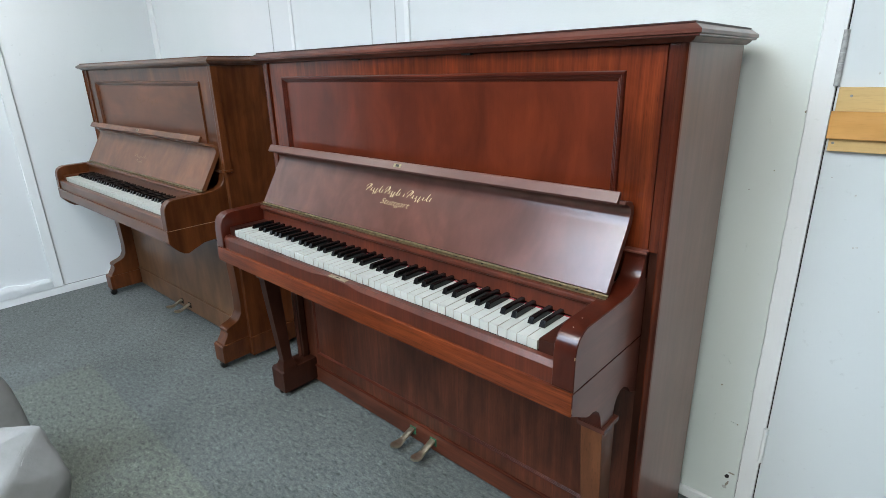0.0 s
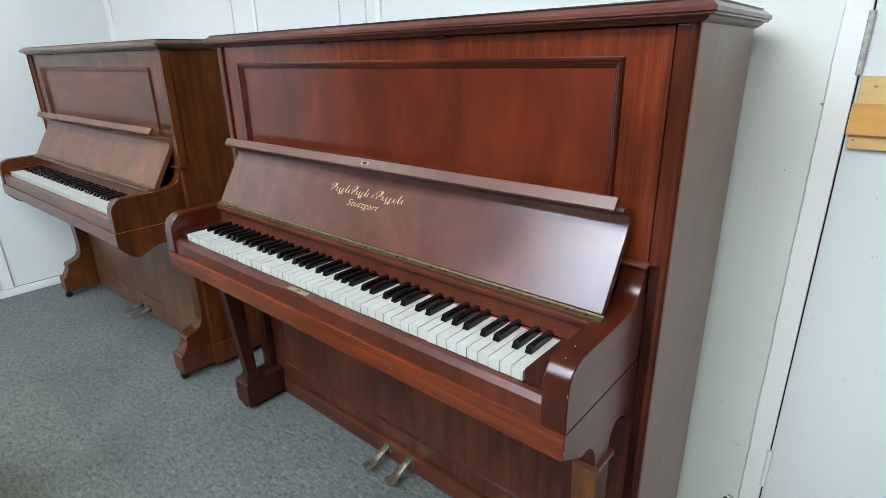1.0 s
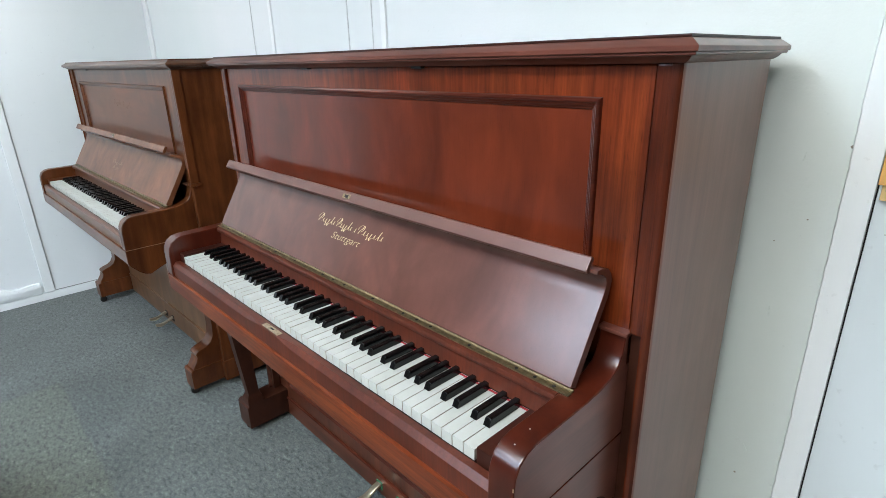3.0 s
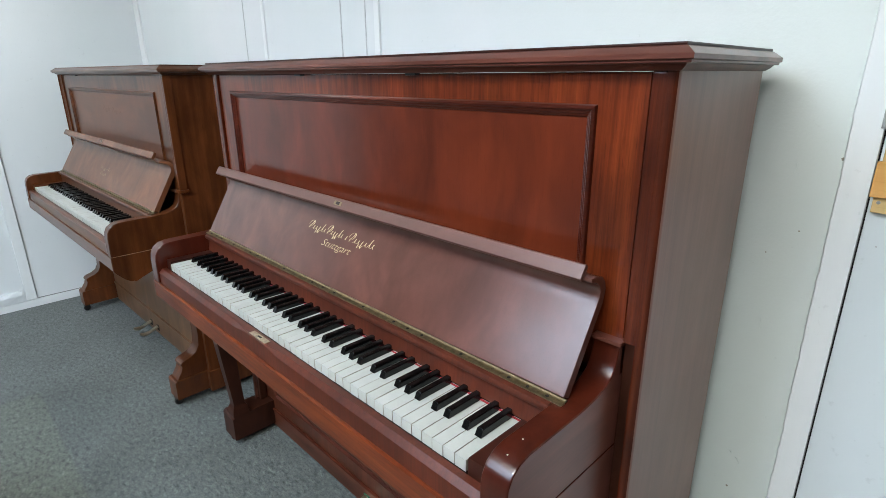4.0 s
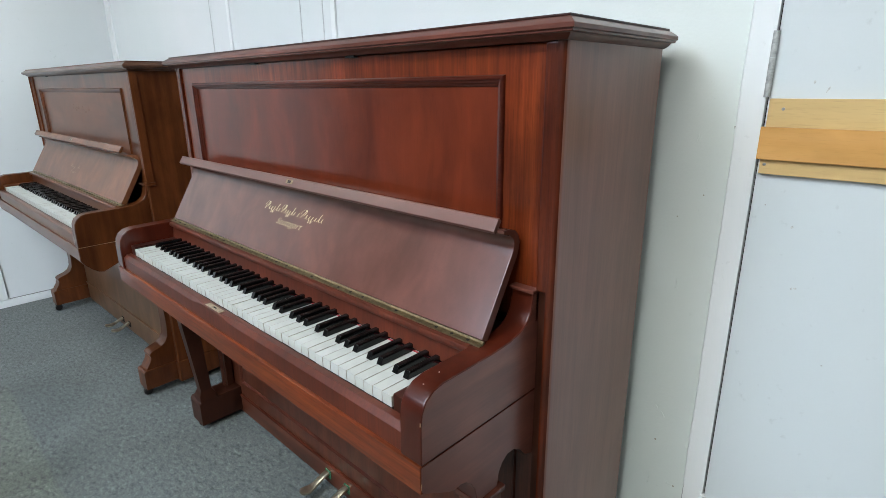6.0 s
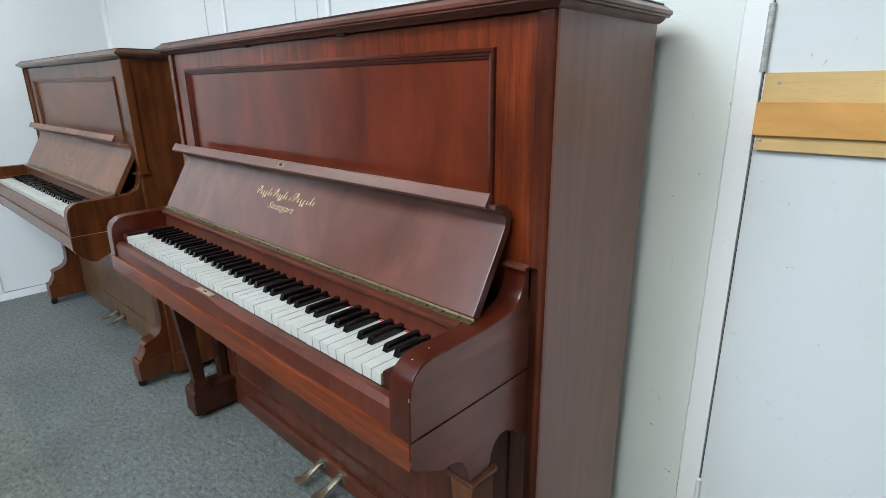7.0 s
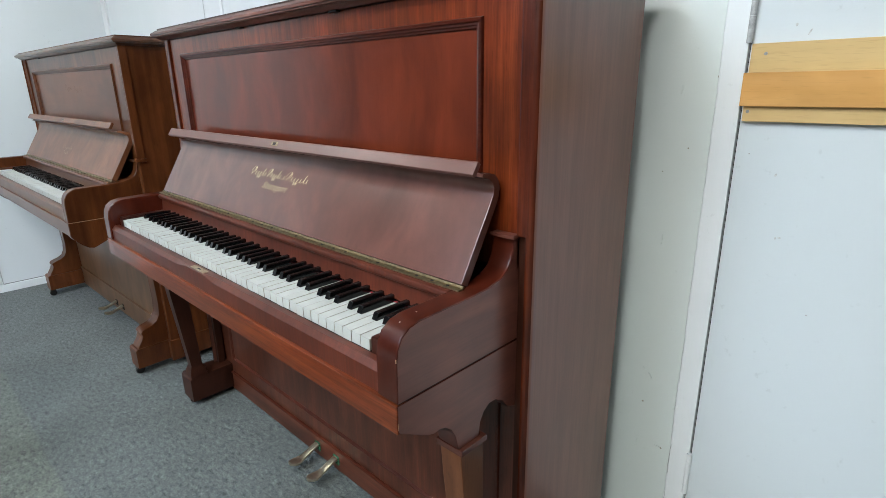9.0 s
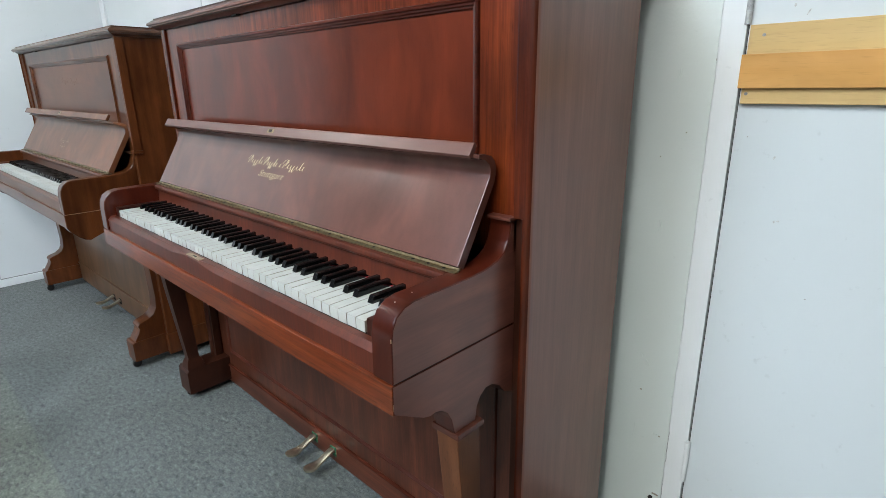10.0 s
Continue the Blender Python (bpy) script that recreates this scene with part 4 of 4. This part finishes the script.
def big_lower(root, P):
    """Front legs on toe blocks, and the panelled lower front."""
    V, H = lower_v, lower_h
    W = P["width"]
    yf = 0.037
    part("plinth", box(-W + 0.021, -0.021, yf, yf + 0.03, 0.012, 0.082, 0.003), H, root)
    part("plinth_bead", box(-W + 0.021, -0.021, yf - 0.004, yf + 0.02, 0.080, 0.088, 0.003), lower_dull, root)
    part("lower_front", holed(-W + 0.021, -0.021, 0.088, 0.63, -W + 0.093, -0.093, 0.143, 0.602, yf + 0.004, yf + 0.024), V, root)
    part("lower_moulding", picture_frame(-W + 0.090, -0.090, 0.140, 0.605, yf + 0.004, [(a * 0.6, f * 0.45) for a, f in PANEL]), lower_dull, root, "", 25)
    part("lower_panel", box(-W + 0.097, -0.097, yf + 0.0065, yf + 0.02, 0.144, 0.601, 0), V, root)
    for s in (1, -1):
        cx = -0.060 if s > 0 else -W + 0.052
        # lit tone at the treble end, shaded tone at the bass end
        tone = lit_leg_wood if s > 0 else shaded_wood
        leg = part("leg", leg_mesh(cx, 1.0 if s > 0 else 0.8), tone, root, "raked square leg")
        part("leg_cap", box(cx - 0.030, cx + 0.031, -0.141, -0.074, 0.510, 0.522, 0.003), red_lid if s > 0 else shaded_wood, leg)
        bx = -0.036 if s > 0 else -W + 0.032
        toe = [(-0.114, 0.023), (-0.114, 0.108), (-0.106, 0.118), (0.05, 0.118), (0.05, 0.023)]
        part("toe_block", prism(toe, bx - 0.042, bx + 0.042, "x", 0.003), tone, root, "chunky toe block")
        for gy in (-0.094, -0.040):
            part("glide", lathe(((0.011, 0.0), (0.013, 0.004), (0.013, 0.016), (0.009, 0.024)), pose(bx - 0.012, gy, 0), 14), black_iron, root, "black iron glide")
    for x in P["pedals"]:
        pedal(root, x, yf, 0.050, 0.100, 0.020, green_felt)


def leg_mesh(cx, k):
    bm = bmesh.new()
    rings = []
    for z, y0, y1, w in ((0.511, -0.136, -0.078, 0.024), (0.44, -0.130, -0.076, 0.0235), (0.16, -0.101, -0.063, 0.021), (0.150, -0.105, -0.058, 0.025), (0.140, -0.109, -0.054, 0.029), (0.118, -0.111, -0.050, 0.031)):
        rings.append([bm.verts.new(p) for p in ((cx - w * k, y0, z), (cx + w * k, y0, z), (cx + w * k, y1, z), (cx - w * k, y1, z))])
    for lo, hi in zip(rings, rings[1:]):
        for j in range(4):
            bm.faces.new((lo[j], lo[(j + 1) % 4], hi[(j + 1) % 4], hi[j]))
    bm.faces.new(rings[0])
    bm.faces.new(rings[-1][::-1])
    bmesh.ops.recalc_face_normals(bm, faces=bm.faces)
    return soften(bm, 0.002, 2, 40)


def small_lower(root, P):
    """Scrolled console legs on toe blocks with casters, and a flat lower front."""
    V, H, F = P["mats"]
    W = P["width"]
    yf = 0.040
    part("plinth", box(-W + 0.030, -0.030, yf - 0.004, yf + 0.03, 0.03, 0.128, 0.003), brown_sheen, root)
    part("plinth_bead", box(-W + 0.030, -0.030, yf - 0.0065, yf + 0.02, 0.127, 0.135, 0.003), brown_sheen, root)
    part("lower_front", box(-W + 0.030, -0.030, yf, yf + 0.02, 0.136, 0.50, 0.002), brown_sheen, root, "lower board, carpet reflection in its colour")
    part("lower_rail", box(-W + 0.030, -0.030, yf - 0.004, yf + 0.02, 0.506, 0.63, 0.003), H, root)
    prof = [(0.04, 0.60), (-0.034, 0.60), (-0.024, 0.50), (-0.018, 0.38), (-0.016, 0.28), (-0.020, 0.236), (-0.032, 0.213), (-0.052, 0.200), (-0.075, 0.193), (-0.090, 0.187), (-0.096, 0.178), (-0.092, 0.166), (-0.098, 0.148), (-0.110, 0.130), (-0.116, 0.118), (0.04, 0.118)]
    for s in (1, -1):
        x0, x1 = (-0.085, -0.022) if s > 0 else (-W + 0.022, -W + 0.085)
        part("leg", prism(prof, x0, x1, "x", 0.003, 2), V, root, "scrolled flat leg")
        toe = part("toe_block", prism([(-0.128, 0.037), (-0.128, 0.112), (-0.122, 0.119), (0.06, 0.119), (0.06, 0.037)], x0 - 0.006, x1 + 0.006, "x", 0.003), V, root, "toe block")
        outer = 0.005 if s > 0 else -W - 0.005
        part("shoe_board", box(min(outer, outer - s * 0.035), max(outer, outer - s * 0.035), -0.004, 0.345, 0.030, 0.119, 0.004), V, root)
        caster(root, (x0 + x1) / 2, -0.114, 0.0 if s > 0 else -0.0055)
        caster(root, (x0 + x1) / 2, 0.25, 0.0 if s > 0 else -0.0055)
    # slots filled near black for the shade inside them
    for x in P["pedals"]:
        pedal(root, x, yf - 0.004, 0.068, 0.085, 0.02, dark_gap)


def arm_height(profile):
    pts = sorted(p for p in profile if p[1] > 0.75)

    def at(y):
        for (a, za), (b, zb) in zip(pts, pts[1:]):
            if a <= y <= b:
                return za + (zb - za) * (y - a) / max(1e-6, b - a)
        return pts[-1][1]
    return at


ARM = [(-0.268, 0.6689), (-0.267, 0.735), (-0.264, 0.754), (-0.256, 0.770), (-0.240, 0.781), (-0.221, 0.785), (-0.160, 0.786), (-0.100, 0.787), (-0.062, 0.790), (-0.034, 0.797), (-0.016, 0.808), (-0.006, 0.824), (-0.001, 0.845), (0.0, 0.860), (0.02, 0.860), (0.02, 0.6689)]
BRACKET = [(-0.268, 0.6671), (-0.268, 0.624), (-0.262, 0.618), (-0.247, 0.610), (-0.227, 0.598), (-0.209, 0.588), (-0.196, 0.584), (-0.183, 0.585), (-0.170, 0.581), (-0.157, 0.570), (-0.147, 0.552), (-0.140, 0.523), (-0.088, 0.523), (-0.084, 0.548), (-0.075, 0.563), (-0.060, 0.573), (-0.042, 0.572), (-0.022, 0.560), (-0.006, 0.540), (0.02, 0.530), (0.02, 0.6671)]
FALL = [(-0.096, 0.795), (-0.0265, 0.9118), (-0.0245, 0.9152), (-0.0165, 0.930), (-0.0145, 0.940), (-0.018, 0.950), (-0.028, 0.9575), (-0.044, 0.962), (-0.044, 0.968), (-0.030, 0.968), (-0.012, 0.963), (-0.003, 0.953), (0.001, 0.940), (-0.003, 0.922), (-0.006, 0.915), (-0.081, 0.787)]
LIP = [(-0.0535, 0.9665), (-0.0415, 0.985), (-0.038, 0.9855), (-0.0335, 0.981), (-0.042, 0.966), (-0.046, 0.962), (-0.050, 0.9615)]

upright({
    "label": "tall polished red mahogany upright piano, keys uncovered, standing on carpet",
    "pose": pose(-0.308, 1.000, 0), "mats": (red_v, red_h, red_fall), "flank": red_flank, "arm_flank": arm_flank, "lid_mat": red_lid, "edge_mat": post_wood, "low_mat": shaded_wood, "stile_mat": dark_wood, "panel_mat": red_panel, "lip_mat": red_lip, "lip_in": 0.0, "round": 0.0, "slip_mat": red_slip, "frame_mat": tawny_v, "rail_mat": tawny_h, "width": 1.42, "depth": 0.335, "case_top": 1.2515, "corner": 0.0115, "post": 0.0340, "side_thick": 0.014, "pilaster": False,
    "catches": (-0.909, -0.501), "panel": (-1.310, -0.113, 1.205, 0.90), "cap_z": 0.862,
    "arm_outer": -0.037, "arm_inner": -0.082, "arm_profile": ARM, "bracket_profile": BRACKET, "arm_front": -0.268, "joint_z": 0.668, "joint_mat": red_edge, "arm_top": arm_height(ARM),
    "chips": ((-0.0382, -0.2668, 0.738, 0.006), (-0.0382, -0.2672, 0.633, 0.012)), "dots": ((-0.060, -0.238), (-0.062, -0.203)),
    "rail_z0": 0.620, "wavy": True, "key_gap": 0.0008, "key_left": -1.302, "key_front": -0.238, "key_top": 0.730, "pitch": 0.0234, "name_y": -0.112, "hinge_z": 0.790,
    "board_foot": (-0.096, 0.795), "board_top": (-0.024, 0.916), "board_x": (-1.349, -0.069), "fall_profile": FALL, "lip_profile": LIP,
    "lock": (-0.704, -0.0472, 0.9765), "lip_tilt": -34, "marks_label": "gilt flowing strokes", "marks": ((-0.858, 0.111, 0.078, 0.021, 5), (-0.778, 0.111, 0.068, 0.022, 5), (-0.712, 0.111, 0.018, 0.020, 1), (-0.690, 0.111, 0.098, 0.022, 6)), "word": ("Stuttgart", -0.779, 0.0815, 0.118, 0.0165), "panel_marks": None, "marks_mat": gold,
    "pedals": (-0.784, -0.688), "lower": big_lower})

ARM_S = [(y * 0.94, z - 0.010) for y, z in ARM]
BRACKET_S = [(-0.252, 0.6575), (-0.252, 0.608), (-0.244, 0.596), (-0.222, 0.572), (-0.205, 0.560), (-0.188, 0.556), (-0.165, 0.566), (-0.120, 0.584), (-0.060, 0.588), (0.02, 0.580), (0.02, 0.6575)]
FALL_S = [(y + 0.012, z - 0.008) for y, z in FALL]
LIP_S = [(y + 0.004, z + 0.003) for y, z in LIP]
upright({
    "label": "brown walnut upright piano on casters, keys uncovered, standing on carpet",
    "pose": pose(-2.02, 0.955, 0, 0, 0.25, 1.6), "mats": (brown_v, brown_h, brown_fall), "flank": brown_v, "arm_flank": brown_v, "lid_mat": brown_lid, "edge_mat": brown_v, "low_mat": brown_v, "stile_mat": brown_v, "panel_mat": brown_panel, "lip_mat": brown_fall, "lip_in": 0.028, "round": 0.030, "slip_mat": brown_slip, "frame_mat": brown_v, "rail_mat": brown_h, "width": 1.41, "depth": 0.36, "case_top": 1.252, "corner": 0.003, "post": 0.0355, "side_thick": 0.021, "pilaster": True,
    "catches": (-1.1,), "panel": (-1.286, -0.124, 1.194, 0.90), "cap_z": 0.850,
    "arm_outer": -0.028, "arm_inner": -0.066, "arm_profile": ARM_S, "bracket_profile": BRACKET_S, "arm_front": -0.252, "joint_z": 0.658, "joint_mat": raw_patch, "arm_top": arm_height(ARM_S),
    "dots": (), "chips": (),
    "rail_z0": 0.610, "wavy": False, "key_gap": 0.00015, "key_left": -1.290, "key_front": -0.226, "key_top": 0.722, "pitch": 0.0234, "name_y": -0.100, "hinge_z": 0.782,
    "board_foot": (-0.084, 0.787), "board_top": (-0.012, 0.908), "board_x": (-1.355, -0.055), "fall_profile": FALL_S, "lip_profile": LIP_S,
    "lock": (-0.705, -0.0432, 0.9795), "lip_tilt": -34, "marks_label": "faded gilt strokes", "marks": ((-0.80, 0.075, 0.14, 0.015, 7), (-0.77, 0.052, 0.08, 0.013, 5)), "word": None, "panel_marks": ((-0.80, 1.105, 0.10, 0.022, 6), (-0.68, 1.100, 0.12, 0.022, 6)), "marks_mat": faded_gold,
    "pedals": (-0.775, -0.685), "lower": small_lower})


# ---- covered heap beside the pianos ----
def covered_heap():
    """Two lumps under one creased sheet, corners set to fit the camera's view: broad facets between folds, hem on the
    floor.
    """
    front = ((-1.50, 0.128, 0.385), (-1.42, 0.152, 0.262), (-1.38, 0.06, 0.0), (-1.58, 0.10, 0.0), (-1.62, -0.30, 0.0), (-1.34, -0.30, 0.0), (-1.55, 0.06, 0.395), (-1.56, -0.22, 0.42), (-1.40, -0.20, 0.40), (-1.37, 0.02, 0.34), (-1.30, -0.05, 0.20), (-1.32, -0.30, 0.22), (-1.60, 0.12, 0.20))
    back = ((-1.70, 0.095, 0.47), (-1.70, 0.122, 0.345), (-1.72, 0.13, 0.20), (-1.66, 0.12, 0.0), (-1.95, 0.10, 0.0), (-1.98, 0.05, 0.45), (-1.95, -0.30, 0.50), (-1.70, -0.25, 0.52), (-1.66, -0.30, 0.0), (-2.00, -0.35, 0.0), (-1.69, 0.02, 0.52), (-1.60, -0.10, 0.30))
    bm = None
    for corners in (front, back):
        own = bmesh.new()
        found = bmesh.ops.convex_hull(own, input=[own.verts.new(c) for c in corners])
        bmesh.ops.delete(own, geom=[v for v in found["geom_interior"] if isinstance(v, bmesh.types.BMVert)], context="VERTS")
        soften(own, 0.012, 2, 15)
        bmesh.ops.triangulate(own, faces=own.faces)
        for turn in range(3):
            bmesh.ops.subdivide_edges(own, edges=[e for e in own.edges if e.calc_length() > 0.03], cuts=1)
            bmesh.ops.triangulate(own, faces=[f for f in own.faces if len(f.verts) > 3])
        for v in own.verts:
            n = noise.noise(v.co * 5.0) * 0.010 + abs(noise.noise(v.co * 11.0)) * 0.009
            v.co += Vector((v.co.x + 1.6, v.co.y + 0.08, 0.2)).normalized() * n
            v.co.z = max(0.002, v.co.z)
        bm = join(bm, own)
    ob = part("dust_sheet", bm, polythene, None, "", 30)
    tagged(ob, "crumpled white polythene sheet over two lumps", "dust sheet")


covered_heap()
